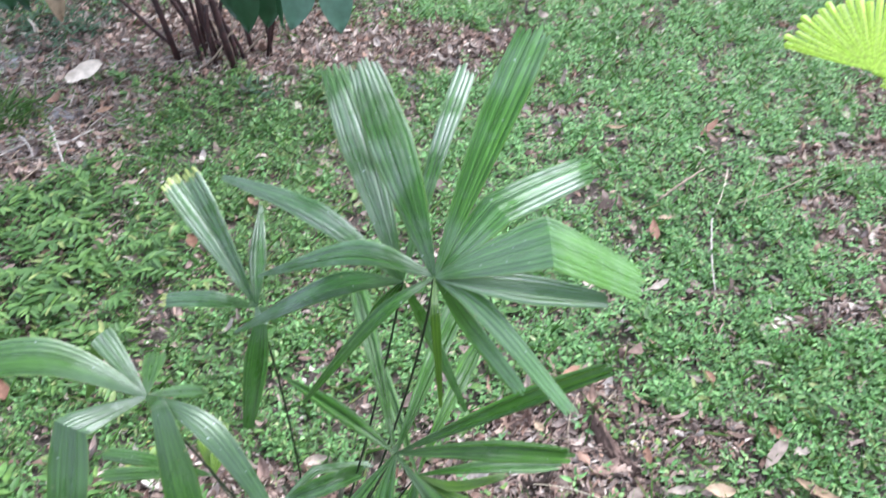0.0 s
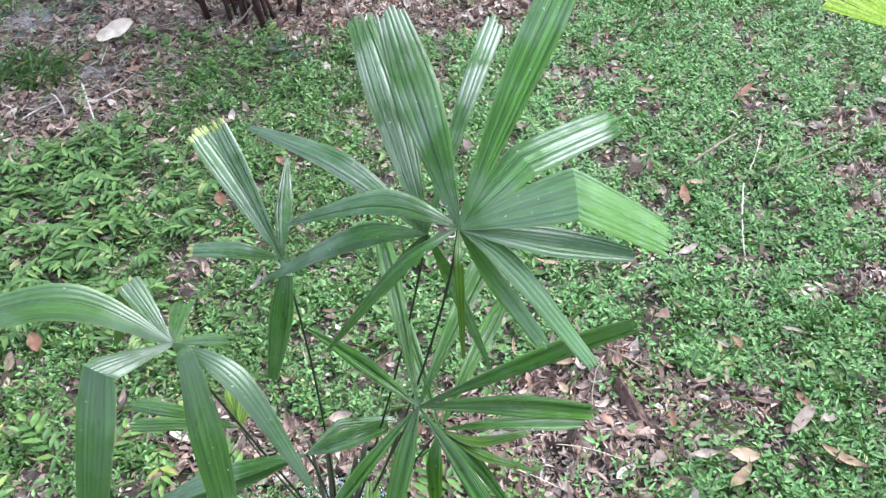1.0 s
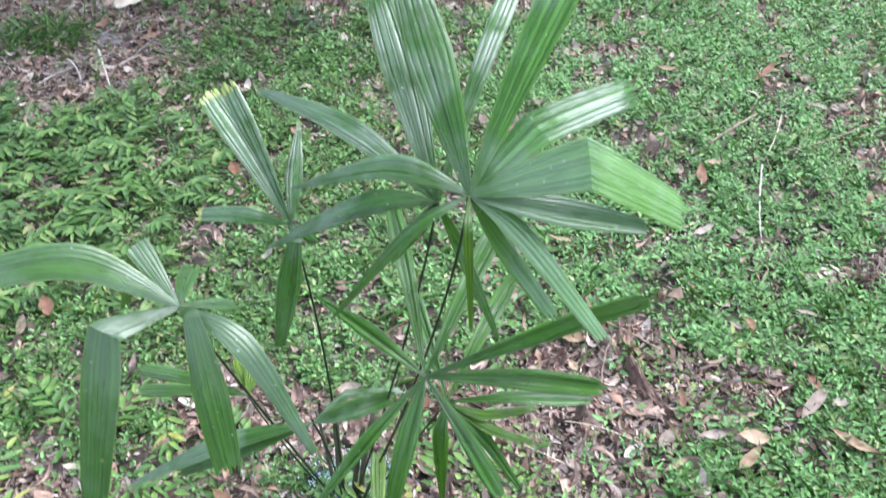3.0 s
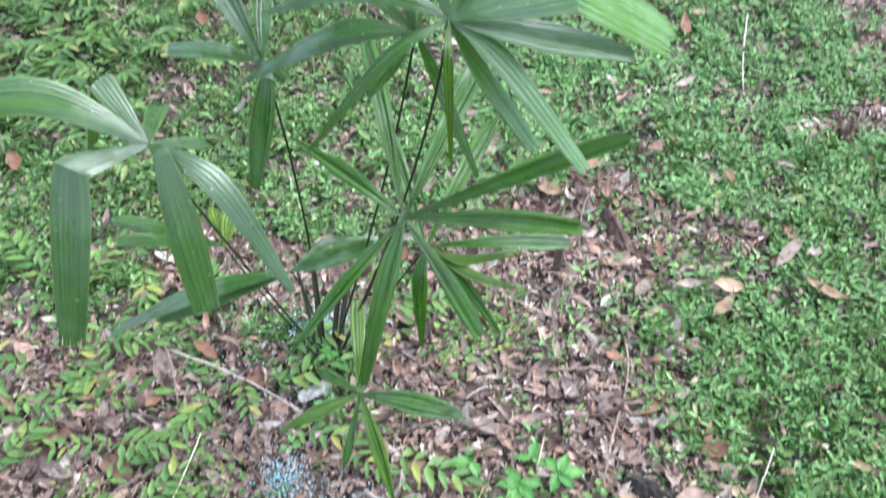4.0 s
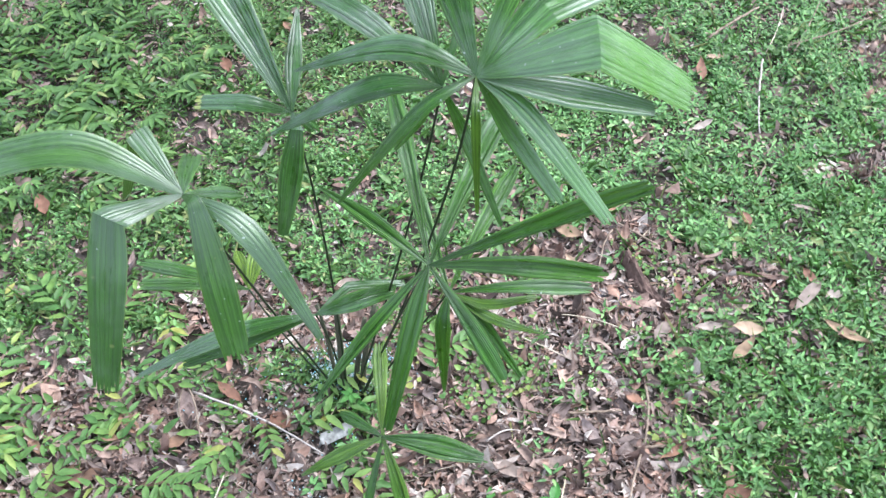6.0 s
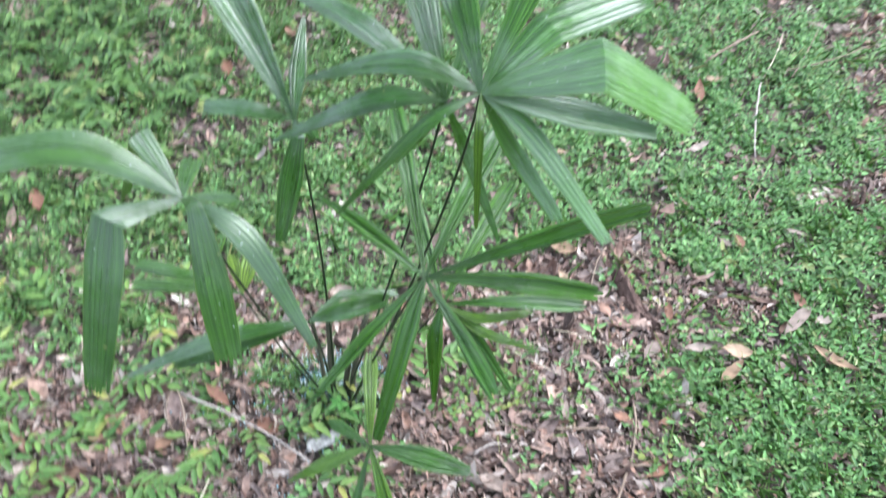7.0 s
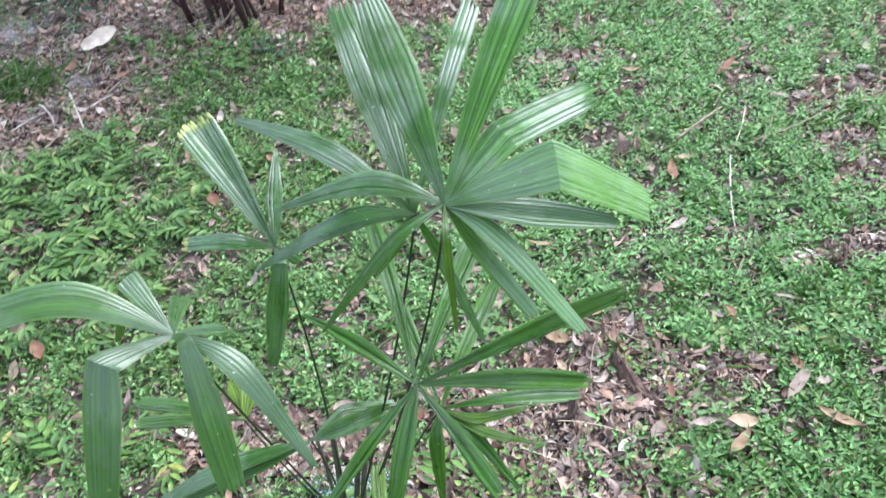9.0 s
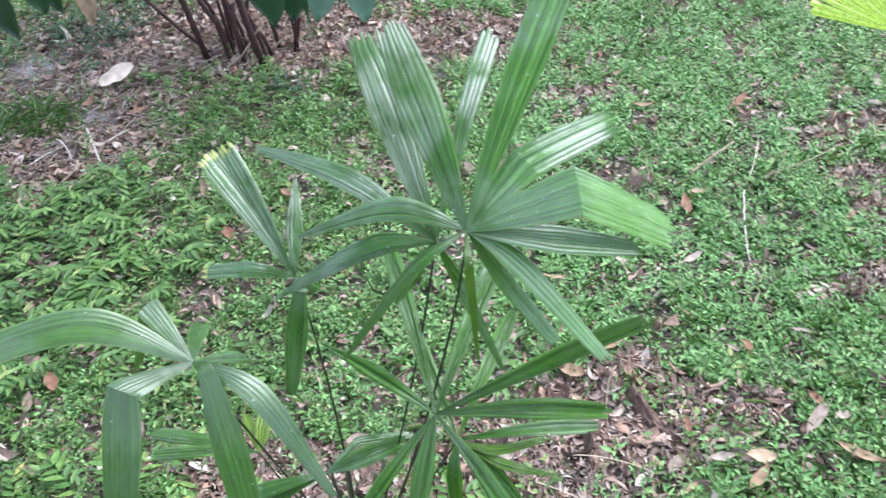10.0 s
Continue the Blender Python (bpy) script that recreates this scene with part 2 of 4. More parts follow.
def ground_material():
    m, nt, b = nodes_of("soil", 0.95, 0.15)
    fine = noise_tex(nt, 90, 8, rough=0.7)
    soil = ramp(nt, fine, [(0.28, (0.05, 0.04, 0.035)), (0.55, (0.13, 0.103, 0.09)), (0.8, (0.24, 0.2, 0.18))])
    pale = ramp(nt, noise_tex(nt, 3.1, 5), [(0.62, (0, 0, 0)), (0.74, (1, 1, 1))])
    soil = mixed(nt, pale, soil, (0.2, 0.185, 0.18))
    moss = ramp(nt, noise_tex(nt, 14, 6), [(0.42, (0, 0, 0)), (0.6, (1, 1, 1))])
    grassy = mixed(nt, moss, soil, (0.045, 0.04, 0.028))
    # grey ash strewn on the bare soil
    tc = nt.nodes.new("ShaderNodeTexCoord")
    ragged = noise_tex(nt, 13, 5)
    for spot, size in (((-1.39, 2.87, 0), 0.16), ((-1.77, 3.28, 0), 0.2), ((-1.42, 2.68, 0), 0.12), ((-0.12, 3.27, 0), 0.13), ((0.34, 2.98, 0), 0.06), ((0.34, 1.46, 0), 0.07)):
        gap = nt.nodes.new("ShaderNodeVectorMath")
        gap.operation = "DISTANCE"
        gap.inputs[1].default_value = spot
        nt.links.new(tc.outputs["Object"], gap.inputs[0])
        edge = nt.nodes.new("ShaderNodeMath")
        edge.operation = "MULTIPLY_ADD"
        edge.inputs[1].default_value = size * 2.2
        nt.links.new(ragged, edge.inputs[0])
        nt.links.new(gap.outputs["Value"], edge.inputs[2])
        ash = ramp(nt, edge.outputs[0], [(size * 1.25, (0.85, 0.85, 0.85)), (size * 1.9, (0, 0, 0))])
        grassy = mixed(nt, ash, grassy, (0.36, 0.34, 0.36))
    # far lawn: past the weeds the sheet itself is green
    tc = nt.nodes.new("ShaderNodeTexCoord")
    ln = nt.nodes.new("ShaderNodeVectorMath")
    ln.operation = "DISTANCE"
    ln.inputs[1].default_value = (0.0, 2.4, 0.0)
    nt.links.new(tc.outputs["Object"], ln.inputs[0])
    far = nt.nodes.new("ShaderNodeMapRange")
    far.inputs[1].default_value, far.inputs[2].default_value = 1.95, 2.6
    nt.links.new(ln.outputs["Value"], far.inputs[0])
    lawn = ramp(nt, noise_tex(nt, 30, 8), [(0.3, (0.05, 0.062, 0.034)), (0.7, (0.09, 0.135, 0.05))])
    nt.links.new(mixed(nt, far.outputs[0], grassy, lawn), b.inputs["Base Color"])
    bumped(nt, b, fine, 0.9, 0.012)
    return m


SOIL = ground_material()


# ---- builders ----
def relief(x, y):
    """Height of the ground."""
    return (0.006 * np.sin(3.1 * x + 1.7 * y) + 0.005 * np.sin(5.3 * y - 2.2 * x + 1.0) + 0.003 * np.sin(11.0 * x + 3.0) * np.sin(9.0 * y)
            ) * np.exp(-((x * x + (y - 2) ** 2) / 60.0)) - 0.004


def mesh_of(name, verts, faces, material, smooth=True):
    me = bpy.data.meshes.new(name)
    me.from_pydata([tuple(v) for v in verts], [], [tuple(f) for f in faces])
    me.materials.append(material)
    if smooth:
        me.polygons.foreach_set("use_smooth", [True] * len(me.polygons))
    me.update()
    return me


def part(name, me, parent, label=""):
    ob = new(name, me)
    ob.parent = parent
    return tagged(ob, label) if label else ob


def thing(name, me, label, category, group="", kind=""):
    return tagged(new(name, me), label, category, group, kind)


def tube(points, radii, sides=8, wobble=0.0):
    """Verts and faces of a round rod along points, closed at both ends."""
    pts = [Vector(p) for p in points]
    verts, faces = [], []
    for i, p in enumerate(pts):
        d = (pts[min(i + 1, len(pts) - 1)] - pts[max(i - 1, 0)]).normalized()
        a = d.cross(Vector((0.31, 0.17, 0.93))).normalized()
        c = d.cross(a)
        r = radii[i] if isinstance(radii, (list, tuple)) else radii
        for k in range(sides):
            t = 2 * math.pi * k / sides
            q = r * (1 + wobble * math.sin(3.7 * i + 2.3 * k))
            verts.append(p + a * (q * math.cos(t)) + c * (q * math.sin(t)))
    for i in range(len(pts) - 1):
        for k in range(sides):
            k2 = (k + 1) % sides
            faces.append((i * sides + k, i * sides + k2, (i + 1) * sides + k2, (i + 1) * sides + k))
    faces.append(tuple(range(sides))[::-1])
    faces.append(tuple(range((len(pts) - 1) * sides, len(pts) * sides)))
    return verts, faces


def bow(a, m, b, n=14):
    """A smooth line from a to b that passes near m."""
    a, m, b = Vector(a), Vector(m), Vector(b)
    c = 2 * m - (a + b) / 2
    return [a * (1 - t) ** 2 + c * (2 * t * (1 - t)) + b * t * t for t in (i / (n - 1) for i in range(n))]


def heading(azimuth, rise):
    """Direction from degrees: azimuth clockwise from +y, rise above level."""
    a, e = radians(azimuth), radians(rise)
    return Vector((math.sin(a) * math.cos(e), math.cos(a) * math.cos(e), math.sin(e)))


def arrays_mesh(name, verts, quads, material):
    """A large mesh of quads from arrays."""
    me = bpy.data.meshes.new(name)
    n = len(quads)
    me.vertices.add(len(verts))
    me.vertices.foreach_set("co", np.ascontiguousarray(verts, dtype=np.float32).ravel())
    me.loops.add(n * 4)
    me.loops.foreach_set("vertex_index", np.ascontiguousarray(quads, dtype=np.int32).ravel())
    me.polygons.add(n)
    me.polygons.foreach_set("loop_start", np.arange(0, n * 4, 4, dtype=np.int32))
    me.polygons.foreach_set("use_smooth", np.ones(n, dtype=bool))
    me.materials.append(material)
    me.update()
    me.validate()
    return me


# ---- ground ----
def ground():
    near = np.linspace(-6, 6, 121)
    far = np.array([8, 11, 16, 25, 40, 70, 130, 260, 600])
    gx = np.concatenate([-far[::-1], near, far])
    gy = gx + 2.0
    X, Y = np.meshgrid(gx, gy)
    V = np.stack([X.ravel(), Y.ravel(), relief(X, Y).ravel()], 1)
    w = len(gx)
    i = (np.arange(len(gy) - 1)[:, None] * w + np.arange(w - 1)[None]).ravel()
    Q = np.stack([i, i + 1, i + 1 + w, i + w], 1)
    tagged(new("ground", arrays_mesh("ground", V, Q, SOIL)), "dark damp garden soil under weeds and leaf litter", "ground", kind="structure")


ground()


# ---- the fan palm ----
BASE = Vector((-0.135, 1.16, 0.0))
rnd = random.Random(7)


def leaflet_mesh(hub, az, rise, length, width, turn, bend, tip, fold, peak, arch, material):
    """One pleated segment of a fan leaf, from its hub outwards. bend: heading, rise and length past a crease, rounded
    off by arch; peak: where along it the leaf is widest; tip: how wide the end still is."""
    d1 = heading(az, rise)
    knee = hub + d1 * length
    line = [hub + d1 * (length * i / 10) for i in range(11)]
    total = length
    if bend:
        total += bend[2]
        line += [knee + heading(bend[0], bend[1]) * (bend[2] * i / 12) for i in range(1, 13)]
    for i, p in enumerate(line):  # a slight bow along the whole leaf
        p.z += (0.02 if bend else 0.04) * total * math.sin(math.pi * i / (len(line) - 1))
    for _ in range(4 * arch):
        line = [line[0]] + [line[i - 1] * 0.25 + line[i] * 0.5 + line[i + 1] * 0.25 for i in range(1, len(line) - 1)] + [line[-1]]
    peak = peak or (min(0.85, max(0.3, length / total)) if bend else 0.78)
    n0 = Vector((0, 0, 1)) - d1 * d1.z
    n = (Matrix.Rotation(radians(turn), 3, d1) @ n0.normalized()).normalized()
    ribs = max(2, min(4, round(width / 0.0095))) if fold > 0.35 else max(3, min(9, round(width / 0.0058)))
    deep = 0.4 if material is OLD else 1.7 if fold > 0.35 else 0.65 if arch else 0.8 if bend else 1.4
    cols = 4 * ribs + 1
    cuts = [r + (rnd.uniform(-0.3, 0.3) if r else 0.0) for r in range(ribs)] + [ribs]
    place = [cuts[r] + (cuts[r + 1] - cuts[r]) * o for r in range(ribs) for o in (0.0, 0.14, 0.5, 0.86)] + [ribs]
    steps = [r + o for r in range(ribs) for o in (0.0, 0.14, 0.5, 0.86)] + [ribs]
    tall = [rnd.uniform(0.35, 1.5) for _ in range(ribs + 1)]
    skew = [rnd.uniform(-0.07, 0.07) for _ in range(ribs + 1)]
    verts, uvs, faces = [], [], []
    run, prev = 0.0, d1
    shift = float(rnd.randrange(40))
    jag = 0.0045 if tip > 0.5 else 0.001
    teeth = [rnd.uniform(-1.2, 1.0) for _ in range(ribs + 1)]
    sway = rnd.uniform(-0.015, 0.015)
    wave, swing = rnd.uniform(0, 6.28), rnd.uniform(0.03, 0.09)
    for i, p in enumerate(line):
        d = (line[min(i + 1, len(line) - 1)] - line[max(i - 1, 0)]).normalized()
        n = prev.rotation_difference(d) @ n
        n = (n - d * n.dot(d)).normalized()
        prev = d
        side = d.cross(n)
        if i:
            run += (p - line[i - 1]).length
        s = min(run / total, 1)
        grow = min(s / peak, 1)
        w = width * (0.1 + 0.9 * grow * (1.5 - 0.5 * grow))
        if s > peak:
            w *= 1 - (1 - tip) * ((s - peak) / (1 - peak)) ** (1.5 if tip > 0.4 else 1.25)
        for c in range(cols):
            u = place[c] / ribs - 0.5
            rib, spot = divmod(c, 4)
            pleat = ((-0.17, -0.09, 0.1, -0.09)[spot] * tall[rib] + skew[rib] * (0, -0.7, 0, 0.7)[spot]) * w / ribs * deep
            warp = swing * w * u * math.sin(5.0 * s + wave)
            q = p + side * (u * w + sway * total * s * s) + n * (pleat + warp + fold * w * abs(u) * 0.8 - 0.07 * w * (2 * u) ** 2)
            if i == len(line) - 1:
                q = q + d * (jag * (teeth[rib] + (0.9 if spot == 2 else 0.5 if spot else -1.3)) - 0.1 * w * (2 * u) ** 2)
            verts.append(q)
            uvs.append((steps[c] + shift, s))
    for i in range(len(line) - 1):
        for c in range(cols - 1):
            a = i * cols + c
            faces.append((a, a + 1, a + 1 + cols, a + cols))
    me = mesh_of("leaflet", [v - BASE for v in verts], faces, material)
    crease = 10 if bend and not arch else -1
    for e in me.edges:  # crisp pleats and creases, smooth along the leaf
        a, b = sorted(e.vertices)
        e.use_edge_sharp = (b - a == cols and a % cols % 4 == 0) or (b - a == 1 and a // cols == crease == b // cols)
    layer = me.uv_layers.new(name="blade")
    for loop in me.loops:
        layer.data[loop.index].uv = uvs[loop.vertex_index]
    layer = me.uv_layers.new(name="span")
    for loop in me.loops:
        layer.data[loop.index].uv = (place[loop.vertex_index % cols] / ribs, uvs[loop.vertex_index][1])
    return me


palm = tagged(new("fan_palm"), "young fan palm with pleated dark green leaves on thin stalks", "palm")
palm.location = BASE


def frond(hub, through_point, foot, radius=0.0016):
    """A leaf stalk from the clump to its hub; the leaflets hang under it."""
    line = bow((BASE.x + foot[0], BASE.y + foot[1], -0.02), through_point, hub, 22)
    radii = [radius * (1.35 - 0.5 * i / 21) for i in range(21)] + [radius * 1.25]
    v, f = tube([p - BASE for p in line], radii, 8)
    ob = part("frond", mesh_of("frond", v, f, STALK), palm, "thin dark green leaf stalk")
    return ob, Vector(hub)


def blade(leaf, az, rise, length, width, turn, bend=None, tip=0.85, fold=0.0, peak=0.0, arch=0, tone=None):
    stalk, hub = leaf
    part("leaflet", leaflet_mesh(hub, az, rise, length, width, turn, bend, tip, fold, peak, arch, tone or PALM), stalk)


leaf_a = frond((0.101, 0.868, 0.959), (0.024, 1.066, 0.519), (0.012, -0.004))
blade(leaf_a, 28, 44, 0.251, 0.038, 17, tip=0.91, tone=BRIGHT)
blade(leaf_a, -32, 46, 0.209, 0.043, -17, tip=0.68, peak=0.62)
blade(leaf_a, 42, 23, 0.089, 0.038, 19, bend=(53, 8, 0.106), tip=0.85, tone=BRIGHT)
blade(leaf_a, 79, 15, 0.110, 0.052, 30, bend=(72, -33, 0.118), tip=0.80, tone=LIT_HALF)
blade(leaf_a, 86, -10, 0.086, 0.036, 18, bend=(75, -17, 0.086), tip=0.45, arch=4, tone=WAXY)
blade(leaf_a, 97, -31, 0.050, 0.023, 30, bend=(116, -43, 0.136), tip=0.63, arch=5, tone=WAXY)
blade(leaf_a, 76, -64, 0.077, 0.018, 77, bend=(114, -44, 0.082), tip=0.75, arch=5, tone=WAXY)
blade(leaf_a, 175, -10, 0.044, 0.009, 0, bend=(41, -86, 0.126), tip=0.35, arch=2, tone=FRESH)
blade(leaf_a, -132, -10, 0.061, 0.016, -17, bend=(-98, -55, 0.137), tip=0.21, arch=5, tone=DIM)
blade(leaf_a, -82, 19, 0.071, 0.026, -33, bend=(-85, -23, 0.114), tip=0.11, arch=5)

leaf_b = frond((0.059, 0.960, 0.877), (-0.018, 1.103, 0.473), (0.000, 0.004))
blade(leaf_b, -57, 19, 0.121, 0.030, -24, bend=(-74, 10, 0.121), tip=0.26, arch=5)
blade(leaf_b, -104, 8, 0.065, 0.028, -33, bend=(-91, -32, 0.144), tip=0.14, arch=4)
blade(leaf_b, -27, 37, 0.257, 0.044, -12, tip=0.71, peak=0.65)
blade(leaf_b, 13, 32, 0.268, 0.025, 12, tip=0.95, peak=0.85)
blade(leaf_b, -96, -58, 0.097, 0.020, -43, tip=0.36, peak=0.5)
blade(leaf_b, 62, -70, 0.075, 0.016, 83, bend=(111, -66, 0.127), tip=0.33)

leaf_c = frond((-0.126, 1.025, 0.776), (-0.134, 1.117, 0.410), (-0.012, 0.004))
blade(leaf_c, -52, 39, 0.185, 0.031, -8, tip=0.94, peak=0.8, tone=TIPPED)
blade(leaf_c, -43, 42, 0.182, 0.024, -46, tip=0.9, peak=0.75, tone=TIPPED)
blade(leaf_c, -7, 31, 0.133, 0.022, 7, tip=0.20, fold=0.2, peak=0.45)
blade(leaf_c, -98, 16, 0.055, 0.022, -32, bend=(-88, -5, 0.059), tip=0.80, arch=3, tone=TIPPED)
blade(leaf_c, 157, -10, 0.031, 0.029, 3, bend=(-157, -68, 0.136), tip=0.43, peak=0.5)
blade(leaf_c, 58, -50, 0.044, 0.017, 48, tip=0.64)

leaf_d = frond((0.048, 0.928, 0.640), (-0.031, 1.061, 0.333), (0.012, 0.000))
blade(leaf_d, -61, 12, 0.176, 0.022, -16, tip=0.13, fold=0.7, peak=0.5, tone=DIM)
blade(leaf_d, -18, 17, 0.261, 0.026, -4, tip=0.61, fold=0.7, tone=DIM)
blade(leaf_d, 17, 13, 0.262, 0.030, 11, tip=0.70, fold=0.7, tone=DIM)
blade(leaf_d, 74, 20, 0.178, 0.024, 57, bend=(101, 41, 0.109), tip=0.72, fold=0.6, arch=5, tone=DIM)
blade(leaf_d, 84, -3, 0.209, 0.028, 57, tip=0.70, fold=0.8, peak=0.6, tone=DIM)
blade(leaf_d, 129, -37, 0.163, 0.023, 25, tip=0.71, fold=0.7, tone=DIM)
blade(leaf_d, -140, -28, 0.210, 0.018, -28, tip=0.14, fold=0.7, peak=0.5, tone=DIM)
blade(leaf_d, -169, -30, 0.065, 0.025, -13, bend=(-161, -60, 0.154), tip=0.47, fold=0.6, arch=5, tone=DIM)

leaf_e = frond((0.061, 1.034, 0.472), (-0.022, 1.102, 0.239), (0.020, 0.000))
blade(leaf_e, -24, 12, 0.222, 0.024, -7, tip=0.50, fold=0.7, tone=DIM)
blade(leaf_e, 19, 12, 0.241, 0.027, 11, tip=0.50, fold=0.7, tone=DIM)
blade(leaf_e, 80, -2, 0.201, 0.026, 20, tip=0.67, fold=0.55, tone=DIM)
blade(leaf_e, 102, -15, 0.055, 0.015, 24, bend=(59, -12, 0.085), tip=0.63, arch=4, tone=FRESH)
blade(leaf_e, 106, -27, 0.072, 0.016, 24, bend=(83, -21, 0.082), tip=0.21, arch=4, tone=FRESH)
blade(leaf_e, 110, -33, 0.055, 0.022, 24, bend=(109, -53, 0.122), tip=0.30, fold=0.4, arch=4, tone=DIM)
blade(leaf_e, -169, -39, 0.043, 0.024, -8, bend=(160, -79, 0.134), tip=0.20, fold=0.4, arch=4, tone=DIM)

leaf_f = frond((-0.034, 0.960, 0.193), (-0.077, 1.027, 0.106), (0.010, -0.010))
blade(leaf_f, -120, -11, 0.139, 0.025, -19, tip=0.14, fold=0.2, peak=0.5, tone=FRESH)
blade(leaf_f, 90, -12, 0.165, 0.039, 19, tip=0.43, fold=0.5, peak=0.55, tone=DIM)
blade(leaf_f, -170, -47, 0.126, 0.015, -9, tip=0.25, tone=DIM)
blade(leaf_f, 149, -42, 0.178, 0.025, 6, tip=0.21, fold=0.7, peak=0.5, tone=FRESH)
blade(leaf_f, -65, 1, 0.084, 0.022, -15, tip=0.33, tone=DIM)
blade(leaf_f, -11, 17, 0.159, 0.026, 1, tip=0.71, fold=0.3, tone=FRESH)

leaf_g = frond((-0.151, 1.069, 0.348), (-0.146, 1.121, 0.180), (-0.010, -0.005))
blade(leaf_g, -115, 2, 0.128, 0.030, -25, bend=(-111, -21, 0.164), tip=0.24, arch=5)
blade(leaf_g, -120, -8, 0.109, 0.025, -24, bend=(-104, -18, 0.110), tip=0.79, arch=4, tone=DIM)
blade(leaf_g, 71, 13, 0.062, 0.032, 58, bend=(53, -4, 0.07), tip=0.75, fold=0.3, arch=3)
blade(leaf_g, 37, 7, 0.070, 0.016, 21, bend=(68, -8, 0.088), tip=0.78)

leaf_h = frond((-0.208, 0.872, 0.776), (-0.215, 1.036, 0.409), (-0.015, 0.000))
blade(leaf_h, -90, 34, 0.114, 0.041, -27, bend=(-108, -8, 0.127), tip=0.85, arch=6, tone=OLD)
blade(leaf_h, -48, 19, 0.091, 0.029, -9, bend=(-78, -68, 0.115), tip=0.59, tone=OLD)
blade(leaf_h, -14, -12, 0.089, 0.024, 9, tip=0.97, tone=OLD)
blade(leaf_h, -147, 15, 0.089, 0.043, -22, bend=(-169, -61, 0.185), tip=0.68, peak=0.5, tone=OLD)
blade(leaf_h, 135, 22, 0.040, 0.037, 11, bend=(151, -65, 0.180), tip=0.80, peak=0.6, arch=1, tone=OLD)
blade(leaf_h, 109, -7, 0.082, 0.029, 21, bend=(123, -53, 0.150), tip=0.25, arch=5, tone=OLD)
blade(leaf_h, 39, -31, 0.077, 0.018, 35, tip=0.54, tone=OLD)

leaf_i = frond((-0.308, 1.193, 0.244), (-0.246, 1.178, 0.125), (-0.020, 0.004))
blade(leaf_i, -94, 18, 0.184, 0.026, -24, tip=0.77, tone=DIM)
blade(leaf_i, -106, 14, 0.176, 0.024, -26, tip=0.83, tone=DIM)
blade(leaf_i, -0, 22, 0.095, 0.031, 11, tip=0.48, peak=0.5, tone=YELLOW)
blade(leaf_i, -29, 4, 0.094, 0.024, -1, tip=0.42, tone=YELLOW)

# canes and sheaths at the foot of the clump
for fx, fy, tx, ty, h, r in ((-0.015, 0.0, -0.02, 0.03, 0.22, 0.006), (0.004, 0.004, 0.03, 0.03, 0.2, 0.005),
                             (0.016, -0.004, 0.05, 0.03, 0.24, 0.005), (-0.03, 0.012, -0.06, 0.05, 0.2, 0.0035)):
    v, f = tube(bow((fx, fy, -0.02), (0.6 * fx + 0.4 * tx, 0.5 * fy + 0.5 * ty, h * 0.5), (tx, ty, h), 9), [r * (1.25 - 0.05 * i) for i in range(9)], 8, 0.06)
    part("cane", mesh_of("cane", v, f, CANE), palm, "dark fibrous young cane")


# ---- the ground cover ----
def waves(x, y, seed, scale):
    """Smooth noise between about -1 and 1."""
    g = np.random.RandomState(seed)
    total = np.zeros_like(x)
    for k in range(9):
        a, p = g.uniform(0, 2 * math.pi, 2)
        f = scale * g.uniform(0.6, 2.2)
        total += np.sin(f * (x * math.cos(a) + y * math.sin(a)) + p + 1.3 * np.sin(0.7 * f * (y * math.cos(a) - x * math.sin(a)) + 2 * p))
    return total / 3.6


def bare(x, y):
    """How much the ground is litter (1) rather than weeds (0)."""
    best = np.full_like(x, -1.0)
    for cx, cy, rx, ry, tilt in ((0.19, 1.1, 0.33, 0.46, -4), (0.33, 1.5, 0.2, 0.2, 0), (-0.34, 1.33, 0.34, 0.1, -8), (-0.1, 0.85, 0.42, 0.2, 0),
                                 (-0.5, 0.92, 0.5, 0.26, 0), (-1.42, 2.7, 0.4, 0.33, 0), (-1.5, 3.06, 0.6, 0.33, 0), (-1.02, 3.55, 0.75, 0.44, 0),
                                 (-0.55, 3.4, 0.5, 0.16, 8), (-0.15, 3.5, 0.5, 0.25, 0), (1.06, 2.68, 0.1, 0.06, -20), (1.14, 2.48, 0.12, 0.05, 20), (1.3, 2.78, 0.24, 0.1, 10), (1.5, 3.2, 0.12, 0.1, 0), (1.0, 1.97, 0.17, 0.07, 20),
                                 (0.52, 0.93, 0.14, 0.1, 0), (1.25, 2.3, 0.25, 0.08, 10), (0.64, 1.56, 0.1, 0.05, 10), (0.32, 3.0, 0.14, 0.05, 0)):
        c, s = math.cos(radians(tilt)), math.sin(radians(tilt))
        u, v = (x - cx) * c + (y - cy) * s, (y - cy) * c - (x - cx) * s
        best = np.maximum(best, 1 - np.sqrt((u / rx) ** 2 + (v / ry) ** 2))
    rough = best * 3.0 + 0.4 * waves(x, y, 3, 9) + 0.38 * waves(x, y, 4, 24) + 0.3
    return np.clip(rough, 0, 1)


def spread(n, box, seed, keep):
    """n tries in box (x0, x1, y0, y1); keep gives the chance of each."""
    g = np.random.RandomState(seed)
    x, y = g.uniform(box[0], box[1], n), g.uniform(box[2], box[3], n)
    ok = g.uniform(0, 1, n) < keep(x, y)
    return x[ok], y[ok], g


